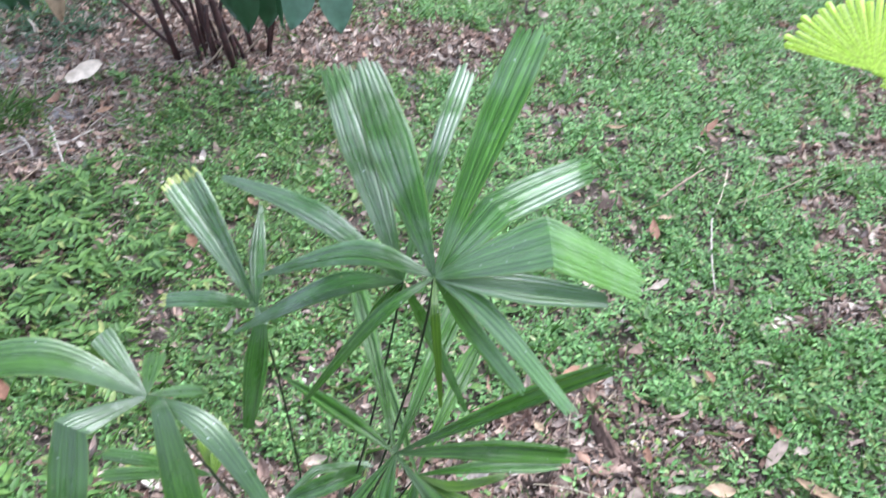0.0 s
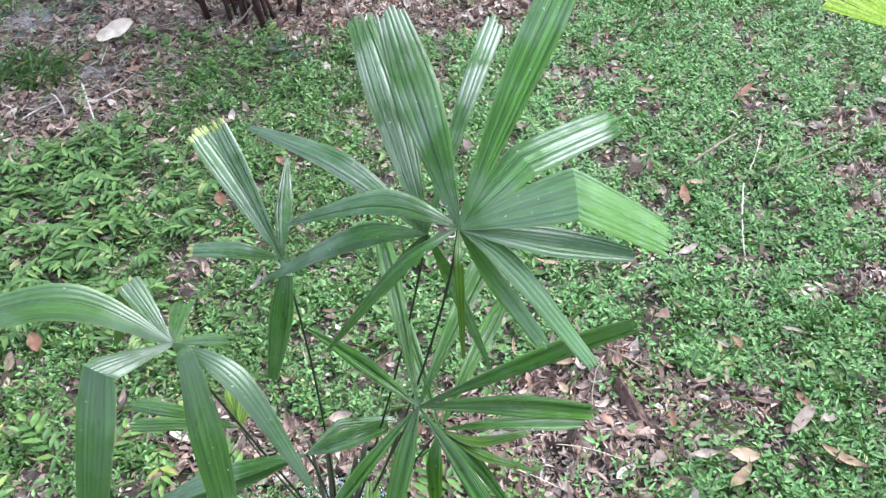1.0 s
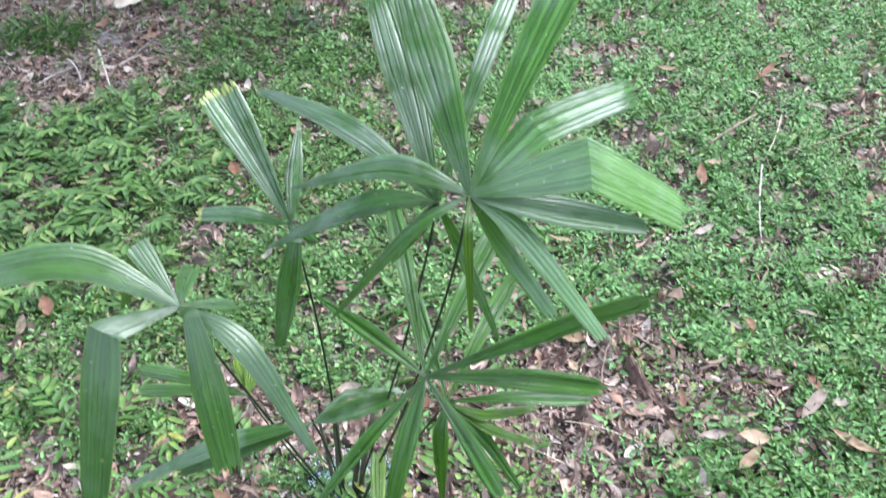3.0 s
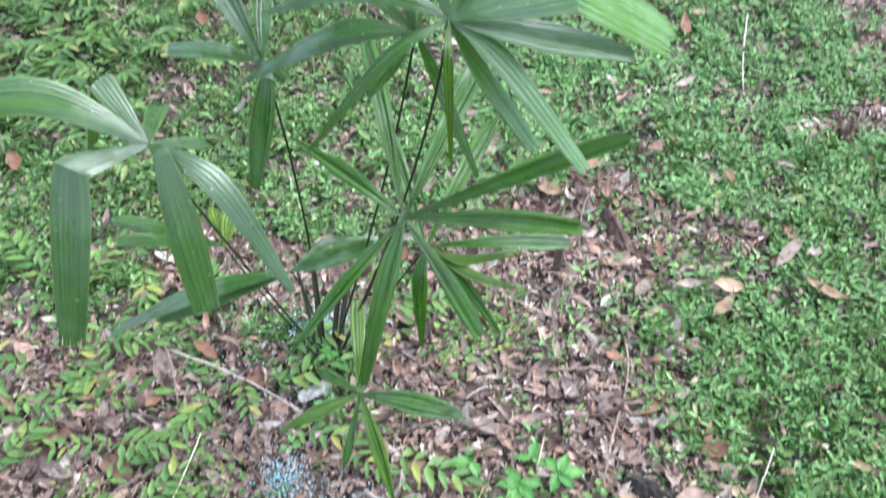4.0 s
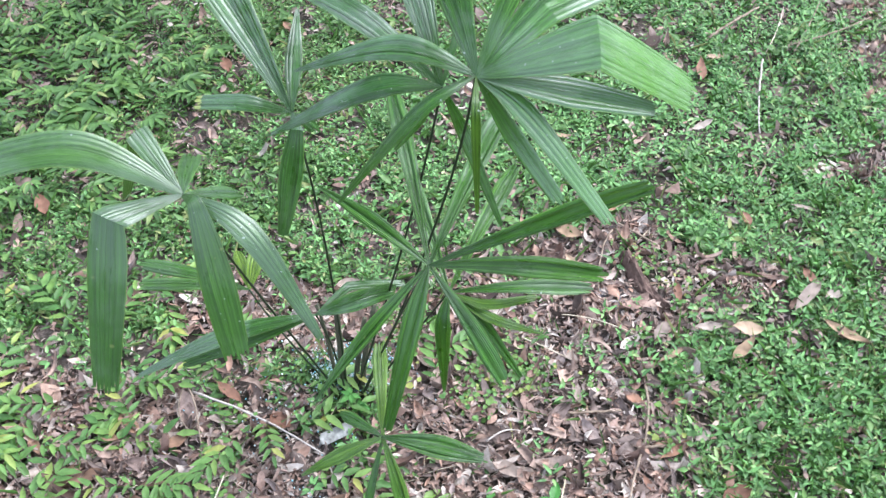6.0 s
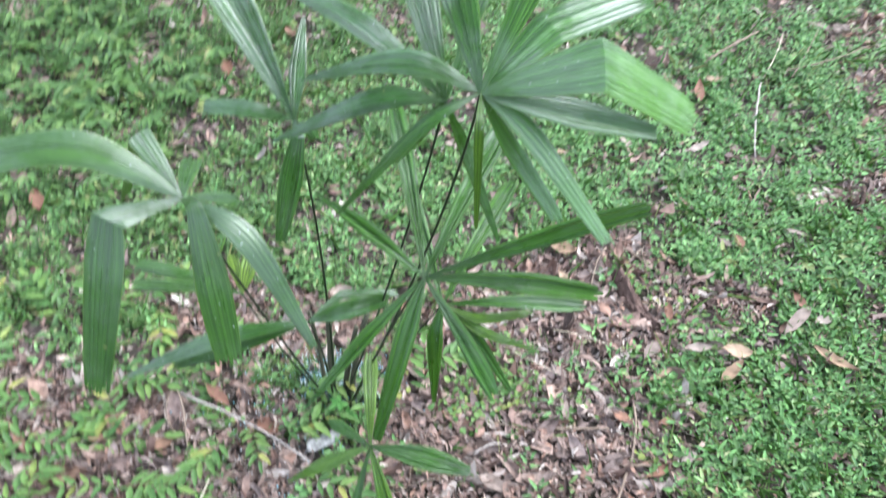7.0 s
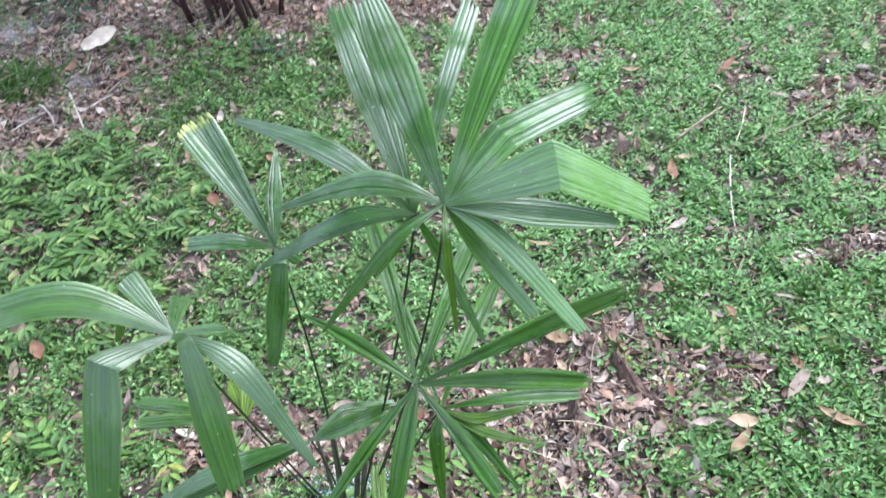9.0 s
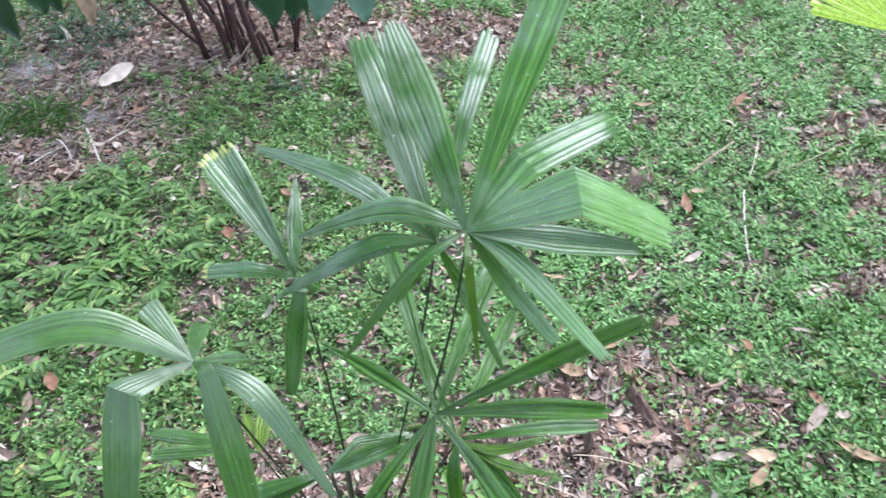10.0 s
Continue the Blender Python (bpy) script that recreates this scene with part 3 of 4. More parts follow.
def turned(az, rise, roll):
    """Direction, side and normal of flat leaves, from arrays in radians."""
    d = np.stack([np.sin(az) * np.cos(rise), np.cos(az) * np.cos(rise), np.sin(rise)], 1)
    s0 = np.stack([np.cos(az), -np.sin(az), np.zeros_like(az)], 1)
    n0 = np.cross(s0, d)
    s = s0 * np.cos(roll)[:, None] + n0 * np.sin(roll)[:, None]
    return d, s, np.cross(s, d)


def leaf_quads(at, az, rise, roll, length, width, droop=0.15, cup=0.14):
    """Small leaves folded along the midrib: six corners, two faces each."""
    d, s, n = turned(az, rise, roll)
    L, W = length[:, None], width[:, None]
    rows = [at,
            at + d * L * 0.3 + s * W * 0.46 + n * W * cup, at + d * L * 0.68 + s * W * 0.34 + n * (W * cup - L * droop * 0.5),
            at + d * L - n * L * droop,
            at + d * L * 0.68 - s * W * 0.34 + n * (W * cup - L * droop * 0.5), at + d * L * 0.3 - s * W * 0.46 + n * W * cup]
    V = np.stack(rows, 1).reshape(-1, 3)
    i = np.arange(len(at))[:, None] * 6
    Q = np.concatenate([i + np.array([[0, 1, 2, 3]]), i + np.array([[0, 3, 4, 5]])], 1).reshape(-1, 4)
    return V, Q


def curled(at, az, rise, roll, length, width, curl, twist):
    """Dry leaves, five rows of three: pointed at both ends, curled along and across."""
    d, s, n = turned(az, rise, roll)
    L, W = length[:, None], width[:, None]
    c, tw = curl[:, None], twist[:, None]
    rows = []
    for t, w in ((0.0, 0.06), (0.22, 0.36), (0.5, 0.5), (0.78, 0.36), (1.0, 0.03)):
        mid = at + d * L * (t - 0.5) + n * L * (c * (t - 0.5) ** 2 * 1.6 + 0.02 * np.sin(9 * t + 20 * tw))
        for k in (-1, 0, 1):
            rows.append(mid + s * W * w * k * (1 - 0.35 * abs(c)) + n * W * (abs(k) * 0.5 * c + k * tw * (t - 0.5)))
    V = np.stack(rows, 1).reshape(-1, 3)
    i = np.arange(len(at))[:, None] * 15
    Q = np.concatenate([i + np.array([[3 * r + k, 3 * r + k + 1, 3 * r + k + 4, 3 * r + k + 3]]) for r in range(4) for k in range(2)], 1).reshape(-1, 4)
    return V, Q


def stuff(name, V, Q, material, label, category):
    tagged(new(name, arrays_mesh(name, V, Q, material)), label, category, kind="stuff")


YARD = (-2.5, 2.5, 0.3, 4.7)


def weeds(name, tries, box, seed, keep, leaves, size, spread_r, height, material, label, ratio=0.42, lift=(0.05, 0.9)):
    """Low rosettes: leaves stand round each plant's middle on one or two tiers."""
    x, y, g = spread(tries, box, seed, keep)
    n = len(x)
    k = leaves
    az = g.uniform(0, 2 * math.pi, n)[:, None] + np.arange(k)[None] * 2.4 + g.uniform(-0.4, 0.4, (n, k))
    grown = g.uniform(0.65, 1.4, n)[:, None]
    tier = np.linspace(0, 1, k)[None] + g.uniform(-0.1, 0.1, (n, k))
    leanx, leany = g.normal(0, 0.3, (2, n))
    r = spread_r * g.uniform(0.05, 0.4, (n, k)) * grown
    up = height * np.clip(tier, 0, 1.2) * grown
    z = relief(x, y)[:, None] + 0.006 + up
    at = np.stack([x[:, None] + r * np.sin(az) + up * leanx[:, None], y[:, None] + r * np.cos(az) + up * leany[:, None], z], 2).reshape(-1, 3)
    m = n * k
    L = (size * g.uniform(0.75, 1.25, (n, k)) * grown * (1.15 - 0.5 * np.clip(tier, 0, 1))).ravel()
    rise = (lift[0] + (lift[1] - lift[0]) * tier + g.normal(0, 0.2, (n, k))).ravel() - 0.15
    V, Q = leaf_quads(at, az.ravel(), rise, g.uniform(-0.35, 0.35, m), L, L * g.uniform(ratio * 0.8, ratio * 1.2, m), 0.2)
    stuff(name, V, Q, material, label, "weeds")


def ashy(x, y):
    """Where ash lies open."""
    return np.clip(1.5 - np.minimum(np.hypot(x + 1.39, y - 2.87) / 0.13, np.hypot(x + 1.77, y - 3.28) / 0.17) + 0.4 * waves(x, y, 61, 25), 0, 1)


def corner(x, y):
    """Far stretch of bluish weeds beside the shrub, with its shade in their colour."""
    away = np.minimum(np.hypot((x + 1.75) / 0.5, (y - 3.55) / 0.42), 0.35 + np.hypot((x + 0.62) / 0.34, (y - 3.02) / 0.24))
    return np.clip(1.35 - away * 1.3 + 0.5 * waves(x, y, 62, 12), 0, 1)


def inner(x, y):
    """The stretch of yard round the palm where each plant is small and close; past it they thin out."""
    return np.clip((2.25 - np.maximum(abs(x), abs(y - 2.4) + 0.1) + 0.25 * waves(x, y, 91, 5)) / 0.35, 0, 1)


def green(x, y):
    return inner(x, y) * (1 - 0.6 * shoulder(x, y)) * (1 - 0.85 * corner(x, y)) * np.clip(1.02 - bare(x, y), 0.1, 1) ** 1.2 * np.clip(0.72 + 0.55 * waves(x, y, 8, 16) + 0.45 * waves(x, y, 9, 45), 0.1, 1)


def shoulder(x, y):
    """The stretch with taller, broader weeds."""
    return np.clip(1.6 - np.hypot((x + 1.25) / 0.55, (y - 1.95) / 0.5) * 1.3, 0, 1) * np.clip(1.1 - bare(x, y), 0, 1)


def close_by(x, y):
    """The yard's near and left side, its dimmer light painted in with darker weeds."""
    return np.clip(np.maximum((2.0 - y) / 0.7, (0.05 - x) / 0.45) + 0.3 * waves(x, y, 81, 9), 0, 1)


def grassy(x, y):
    """Where thin grass grows through the weeds."""
    return np.clip(1.0 - np.hypot((x - 1.0) / 0.75, (y - 1.05) / 0.85) + 0.45 * waves(x, y, 83, 8) + 0.35, 0, 1)


weeds("ground_weeds", 46000, YARD, 11, lambda x, y: green(x, y) * (1 - 0.75 * close_by(x, y)), 8, 0.0165, 0.017, 0.034, WEED, "dense low green weeds covering the yard", 0.46)
weeds("creeping_weeds", 76000, YARD, 23, lambda x, y: green(x, y) * np.clip(0.75 + 0.7 * waves(x, y, 31, 20), 0.08, 1) * (1 - 0.68 * close_by(x, y)), 7, 0.0105, 0.013, 0.022, WEED,
      "tiny-leaved creeping weeds between the others", 0.62)
weeds("broad_weeds", 9000, YARD, 12, lambda x, y: np.clip(green(x, y) * (0.3 + 0.8 * waves(x, y, 71, 11)), 0, 1), 6, 0.026, 0.018, 0.04, LUSH,
      "taller weeds with oval pointed leaves", 0.52)
weeds("damp_weeds", 40000, (-2.2, 1.5, 0.5, 3.4), 13, lambda x, y: 0.75 * green(x, y) * close_by(x, y) * (1 - 0.45 * grassy(x, y)), 8, 0.0155, 0.017, 0.032, LUSH, "mid-green weeds with small oval leaves, darkened for dimmer light", 0.4)
weeds("narrow_weeds", 6000, (0.2, 1.7, 0.4, 2.1), 73, lambda x, y: green(x, y) * grassy(x, y), 8, 0.0195, 0.017, 0.034, WEED, "soft fresh green weeds with narrow leaves", 0.34, (0.2, 1.0))
weeds("grass_tuft", 60, (-1.72, -1.36, 2.68, 2.94), 47, lambda x, y: np.clip(1.2 - np.hypot((x + 1.54) / 0.16, (y - 2.81) / 0.11), 0, 1), 7, 0.085, 0.01, 0.03, LUSH,
      "tuft of long narrow grass blades in the litter", 0.09, (0.3, 1.1))
weeds("dark_weeds", 1700, (-2.6, 0.1, 2.4, 4.4), 43, lambda x, y: corner(x, y) * (1 - ashy(x, y)), 9, 0.042, 0.03, 0.06, BLUISH,
      "bluish-green weeds with long pointed leaves, painted dark for shrub shade", 0.3)
weeds("far_weeds", 60000, (-6, 6, -3, 8), 13, lambda x, y: (1 - inner(x, y)) * np.clip(0.45 + 0.5 * waves(x, y, 8, 5), 0.1, 1) * np.clip((6.2 - np.hypot(x, y - 2.4)) / 3, 0, 1), 6, 0.03, 0.024, 0.036, LUSH,
      "low green weeds spreading over the wider yard")
weeds("clover", 12000, (-0.6, 0.6, 0.7, 1.7), 14, lambda x, y: np.clip(0.6 * waves(x, y, 21, 13) - 0.12 + 0.7 * np.exp(-(((x - 0.08) / 0.13) ** 2 + ((y - 1.16) / 0.06) ** 2)), 0, 1) * bare(x, y) * (np.hypot(x - 0.5, y - 0.96) > 0.13), 3, 0.011, 0.004, 0.03, SPRAY,
      "small round-leaved clover among dead leaves", 1.0, (0.1, 0.4))


def sprays(name, tries, box, seed, keep, rises, lengths, leaflet, pairs, material, label, ratio=0.38):
    """Stems with leaflets in opposite pairs and one at the end, all in the plane of the stem."""
    x, y, g = spread(tries, box, seed, keep)
    n = len(x)
    az, rise, lean = g.uniform(0, 2 * math.pi, n), g.uniform(*rises, n), g.normal(0, 0.16, n)
    length, size = g.uniform(*lengths, n), g.uniform(0.75, 1.2, n)
    at, a, L, up = [], [], [], []
    for j in range(pairs + 1):
        t = 0.25 + 0.75 * j / pairs
        p = np.stack([x + np.sin(az) * length * t * np.cos(rise), y + np.cos(az) * length * t * np.cos(rise),
                      relief(x, y) + 0.018 + length * (t * np.sin(rise) - 0.3 * t * t * np.sin(rise))], 1)
        for sgn in (-1, 1) if j < pairs else (0,):
            at.append(p)
            a.append(az + sgn * (1.05 - 0.35 * t) + g.normal(0, 0.1, n))
            L.append(leaflet * size * (1.15 - 0.5 * abs(t - 0.6)) * g.uniform(0.85, 1.15, n))
            up.append(rise * 0.45 * (1 - t) + sgn * lean + g.normal(0, 0.08, n))
    at, a, L, up = np.concatenate(at), np.concatenate(a), np.concatenate(L), np.concatenate(up)
    m = len(a)
    V, Q = leaf_quads(at, a, up, g.uniform(-0.25, 0.25, m), L, L * ratio * g.uniform(0.85, 1.15, m), 0.12)
    foot = np.stack([x, y, relief(x, y) + 0.01], 1)
    SV, SQ = leaf_quads(foot, az, rise * 0.85, g.uniform(-0.6, 0.6, n), length, np.full(n, 0.0022), 0.12, 0.5)
    stuff(name, np.concatenate([V, SV]), np.concatenate([Q, SQ + len(V)]), material, label, "weeds")


def blades_of_grass():
    def where(x, y):
        return (np.clip(1.2 - np.hypot((x - 0.95) / 0.42, (y - 1.05) / 0.4), 0, 1) + np.clip(1.1 - np.hypot((x + 1.54) / 0.22, (y - 2.8) / 0.16), 0, 1)
                + 0.4 * green(x, y) + 0.9 * green(x, y) * grassy(x, y))
    x, y, g = spread(75000, (-2.3, 2.3, 0.45, 4.2), 16, where)
    n = len(x)
    L = g.uniform(0.03, 0.09, n)
    at = np.stack([x, y, relief(x, y)], 1)
    V, Q = leaf_quads(at, g.uniform(0, 6.28, n), g.uniform(0.3, 1.35, n), g.uniform(-0.5, 0.5, n), L, g.uniform(0.0018, 0.0042, n), 0.3)
    stuff("grass_blades", V, Q, GRASS, "sparse thin grass blades between the weeds", "grass")


def swept(x, y):
    """No loose leaves on top of the two larger lumps of wood."""
    return np.clip(np.minimum(np.hypot((x - 0.458) / 0.055, (y - 0.952) / 0.026), np.hypot((x - 0.425) / 0.055, (y - 1.515) / 0.06)) - 0.7, 0, 1)


def litter():
    x, y, g = spread(125000, YARD, 17, lambda x, y: swept(x, y) * inner(x, y) * (1 - 0.75 * ashy(x, y)) * (0.075 + 0.8 * bare(x, y) ** 1.3) + 0.35 * inner(x, y) * np.clip(0.55 - green(x, y), 0, 1) * swept(x, y))
    n = len(x)
    L = (0.007 + 0.058 * g.uniform(0, 1, n) ** 3.0) * (1 + 0.12 * bare(x, y) * (y < 2))
    V, Q = curled(np.stack([x, y, relief(x, y) + g.uniform(0.003, 0.018, n) + 0.02 * g.uniform(0, 1, n) * (1 - bare(x, y))], 1), g.uniform(0, 6.28, n), g.normal(0, 0.42, n), g.normal(0, 0.55, n),
                  L, L * g.uniform(0.18, 0.6, n), g.normal(0.1, 0.55, n), g.normal(0, 0.5, n))
    stuff("leaf_litter", V, Q, LITTER, "dry brown leaf litter on the soil", "leaf litter")
    x, y, g = spread(230000, YARD, 18, lambda x, y: inner(x, y) * (1 - 0.7 * ashy(x, y)) * (0.35 + 0.6 * bare(x, y)))
    n = len(x)
    L = g.uniform(0.006, 0.026, n)
    V, Q = leaf_quads(np.stack([x, y, relief(x, y) + g.uniform(0.002, 0.012, n)], 1), g.uniform(0, 6.28, n), g.normal(0, 0.25, n), g.normal(0, 0.35, n),
                      L, L * g.uniform(0.2, 0.6, n), 0.1, 0.3)
    CV, CQ = V, Q
    x, y, g = spread(20000, (-0.85, 0.75, 0.65, 1.75), 27, lambda x, y: 0.85 * bare(x, y) * swept(x, y))
    n = len(x)
    L = g.uniform(0.006, 0.024, n)
    V, Q = leaf_quads(np.stack([x, y, relief(x, y) + g.uniform(0.006, 0.024, n)], 1), g.uniform(0, 6.28, n), g.normal(0, 0.4, n), g.normal(0, 0.6, n),
                      L, L * g.uniform(0.12, 0.5, n), 0.1, 0.35)
    stuff("litter_crumbs", np.concatenate([CV, V]), np.concatenate([CQ, Q + len(CV)]), LITTER, "broken brown leaf crumbs and bark bits", "leaf litter")


def fine_twigs():
    x, y, g = spread(420, (-2.0, -0.9, 2.45, 3.4), 29, lambda x, y: bare(x, y))
    n = len(x)
    L = g.uniform(0.04, 0.15, n)
    V, Q = leaf_quads(np.stack([x, y, relief(x, y) + g.uniform(0.014, 0.034, n)], 1), g.uniform(0, 6.28, n), g.normal(0, 0.16, n), g.uniform(-0.8, 0.8, n),
                      L, g.uniform(0.002, 0.0045, n), 0.05, 0.5)
    stuff("bleached_twigs", V, Q, BLEACHED, "whitish dry twig bits on ash and litter", "twigs")
    x, y, g = spread(9000, YARD, 19, lambda x, y: 0.03 + 0.4 * bare(x, y))
    n = len(x)
    L = g.uniform(0.03, 0.11, n)
    V, Q = leaf_quads(np.stack([x, y, relief(x, y) + g.uniform(0.006, 0.018, n)], 1), g.uniform(0, 6.28, n), g.normal(0, 0.12, n), g.uniform(-0.8, 0.8, n),
                      L, g.uniform(0.001, 0.003, n), 0.05, 0.5)
    stuff("fine_twigs", V, Q, STRAW, "thin pale straw and twig bits on the soil", "twigs")


def granules():
    """Spilled fertiliser and perlite, each a small faceted bead."""
    g = np.random.RandomState(20)
    P = []
    for cx, cy, sx, sy, n in ((-0.14, 1.205, 0.042, 0.026, 1700), (-0.16, 0.885, 0.02, 0.024, 460), (-0.08, 0.86, 0.07, 0.04, 260), (-0.22, 1.1, 0.1, 0.08, 160)):
        P.append(np.stack([g.normal(cx, sx, n), g.normal(cy, sy, n)], 1))
    P = np.concatenate(P)
    n = len(P)
    r = g.uniform(0.0009, 0.0019, n)[:, None]
    c = np.stack([P[:, 0], P[:, 1], relief(P[:, 0], P[:, 1]) + g.uniform(0.012, 0.028, n)], 1)
    cube = np.array([[-1, -1, -1], [1, -1, -1], [1, 1, -1], [-1, 1, -1], [-.8, -.8, 1], [.8, -.8, 1], [.8, .8, 1], [-.8, .8, 1]]) * 0.75
    V = (c[:, None] + cube[None] * r[:, None]).reshape(-1, 3)
    i = np.arange(n)[:, None] * 8
    Q = np.concatenate([i + np.array([q]) for q in ([0, 3, 2, 1], [4, 5, 6, 7], [0, 1, 5, 4], [1, 2, 6, 5], [2, 3, 7, 6], [3, 0, 4, 7])], 1).reshape(-1, 4)
    stuff("fertiliser_granules", V, Q, BEAD, "pale blue and white spilled fertiliser granules", "granules")


sprays("feather_weeds", 720, (-1.6, 0.25, 0.5, 2.3), 15,
       lambda x, y: np.clip(1.25 - np.hypot((x + 0.66) / 0.66, (y - 0.98) / 0.45), 0, 1) * np.clip(0.75 + 0.7 * waves(x, y, 52, 14), 0.05, 1)
       * (np.hypot(x + 0.15, y - 1.055) > 0.07) * (np.hypot(x + 0.15, y - 0.88) > 0.1),
       (0.1, 0.5), (0.1, 0.17), 0.037, 5, SPRAY, "bright green trailing weeds with paired leaflets", 0.35)
sprays("lobed_weeds", 480, (-2.0, -0.3, 2.4, 3.5), 44,
       lambda x, y: np.clip(1.3 - np.hypot((x + 0.78) / 0.42, (y - 3.02) / 0.2), 0, 0.8) + np.clip(1.2 - np.hypot((x + 1.22) / 0.1, (y - 3.08) / 0.08), 0, 1)
       + np.clip(1.2 - np.hypot((x + 1.68) / 0.11, (y - 3.37) / 0.07), 0, 1), (0.3, 1.0), (0.04, 0.09), 0.02, 5, LUSH, "fresh green feathery weeds near the shrub's foot", 0.46)
sprays("upright_feather_weeds", 2500, (-2.2, 0.1, 1.15, 2.6), 41,
       lambda x, y: np.clip(0.7 * shoulder(x, y) * (0.8 + 0.5 * waves(x, y, 56, 13)), 0, 1), (0.35, 0.95), (0.09, 0.165), 0.038, 5, LUSH, "mid-green upright weeds with paired leaflets", 0.34)
blades_of_grass()
litter()
fine_twigs()
granules()


# ---- single fallen leaves ----
def fallen(x, y, length, width, az, material, colour, curl=0.3, lift=0.024, lean=0, blunt=False, roll=0):
    """A dry leaf with a midrib, curled edges and a short stalk."""
    g = random.Random(int(1000 * (x * 7 + y * 13 + 50)))
    rows, cols = 9, 5
    verts, faces = [], []
    bend, twist = g.uniform(-0.1, 0.25), g.uniform(-0.4, 0.4)
    for i in range(rows):
        t = i / (rows - 1)
        w = width * 0.5 * max(0.04, math.sin(math.pi * min(1, t * 0.96 + 0.02)) ** (0.3 if blunt else 0.75) * (1 + (0.22 if blunt else 0.12) * g.uniform(-1, 1)))
        for k in range(cols):
            u = 2 * k / (cols - 1) - 1
            verts.append(Vector((u * w, (t - 0.5) * length, curl * width * 0.5 * u * u * (0.5 + 0.5 * t) + bend * length * (2 * t - 1) ** 2 * 0.4
                                 + twist * u * w * (t - 0.5) + 0.0012 * g.uniform(-1, 1) - (0.0012 if k == 2 else 0))))
    for i in range(rows - 1):
        for k in range(cols - 1):
            a = i * cols + k
            faces.append((a, a + 1, a + 1 + cols, a + cols))
    v2, f2 = tube([(0, -0.5 * length + 0.002, bend * length * 0.4), (0.002, -0.5 * length - 0.1 * length, bend * length * 0.4 + 0.001)], [0.0011, 0.0008], 5)
    faces += [tuple(j + len(verts) for j in f) for f in f2]
    verts += v2
    low = min(p.z for p in verts)
    ob = thing("fallen_leaf", mesh_of("fallen_leaf", [p - Vector((0, 0, low)) for p in verts], faces, material),
               f"dry {colour} fallen leaf lying on the ground", "leaf", "fallen leaves")
    ob.matrix_world = pose(x, y, 0.4 * width * math.sin(radians(lean)) + float(relief(np.array(x), np.array(y))) + lift - 0.004 + 0.02 * (1 - float(bare(np.array([x]), np.array([y]))[0])), lean + g.uniform(-12, 12), roll + g.uniform(-12, 12), -az)


for row in ((0.254, 1.632, 0.070, 0.033, 113), (0.618, 1.390, 0.061, 0.030, 87), (0.605, 1.337, 0.070, 0.024, 41), (0.811, 1.402, 0.096, 0.025, 132),
            (0.609, 0.954, 0.075, 0.021, 106), (0.404, 0.909, 0.060, 0.031, 59), (0.813, 1.022, 0.045, 0.015, 109), (0.048, 0.932, 0.053, 0.019, 64),
            (-0.425, 0.811, 0.063, 0.023, 23), (0.267, 1.548, 0.029, 0.018, 141), (0.468, 1.311, 0.056, 0.017, 53), (0.535, 2.837, 0.074, 0.024, 106),
            (0.224, 1.954, 0.057, 0.019, 85), (0.636, 2.345, 0.048, 0.018, 83)):
    fallen(*row, TAN, "tan")
for row in ((0.344, 1.713, 0.054, 0.025, 55), (0.489, 1.483, 0.053, 0.020, 178), (0.651, 1.708, 0.036, 0.022, 165), (0.763, 1.551, 0.042, 0.021, 155),
            (0.468, 1.109, 0.071, 0.020, 53), (0.396, 1.207, 0.040, 0.023, 118), (0.477, 1.209, 0.032, 0.016, 69), (0.566, 1.029, 0.052, 0.032, 71),
            (0.415, 1.032, 0.033, 0.013, 149), (-0.355, 1.111, 0.064, 0.023, 123), (-0.249, 1.068, 0.045, 0.038, 116), (0.134, 0.909, 0.060, 0.017, 96),
            (-0.038, 1.382, 0.051, 0.043, 124), (0.835, 2.848, 0.101, 0.028, 42), (0.594, 2.278, 0.083, 0.027, 179), (-0.658, 2.115, 0.059, 0.031, 153),
            (-0.925, 1.560, 0.061, 0.031, 144)):
    fallen(*row, RUST, "reddish brown")
for row in ((0.452, 1.373, 0.051, 0.025, 36), (0.542, 1.385, 0.055, 0.020, 77), (0.751, 1.497, 0.092, 0.028, 37), (0.804, 1.503, 0.038, 0.025, 64),
            (0.619, 1.701, 0.033, 0.011, 123), (0.782, 1.761, 0.053, 0.011, 91), (0.515, 1.137, 0.033, 0.018, 55), (0.586, 0.993, 0.032, 0.027, 53),
            (0.285, 1.207, 0.054, 0.016, 169), (-0.279, 0.878, 0.028, 0.019, 110), (-0.368, 1.028, 0.032, 0.009, 87), (0.169, 1.028, 0.064, 0.026, 118),
            (0.270, 1.287, 0.037, 0.022, 131), (0.057, 0.870, 0.049, 0.029, 64), (0.580, 2.042, 0.063, 0.019, 55), (0.965, 2.687, 0.073, 0.019, 85),
            (1.036, 2.694, 0.051, 0.046, 120)):
    fallen(*row, PALE, "pale")
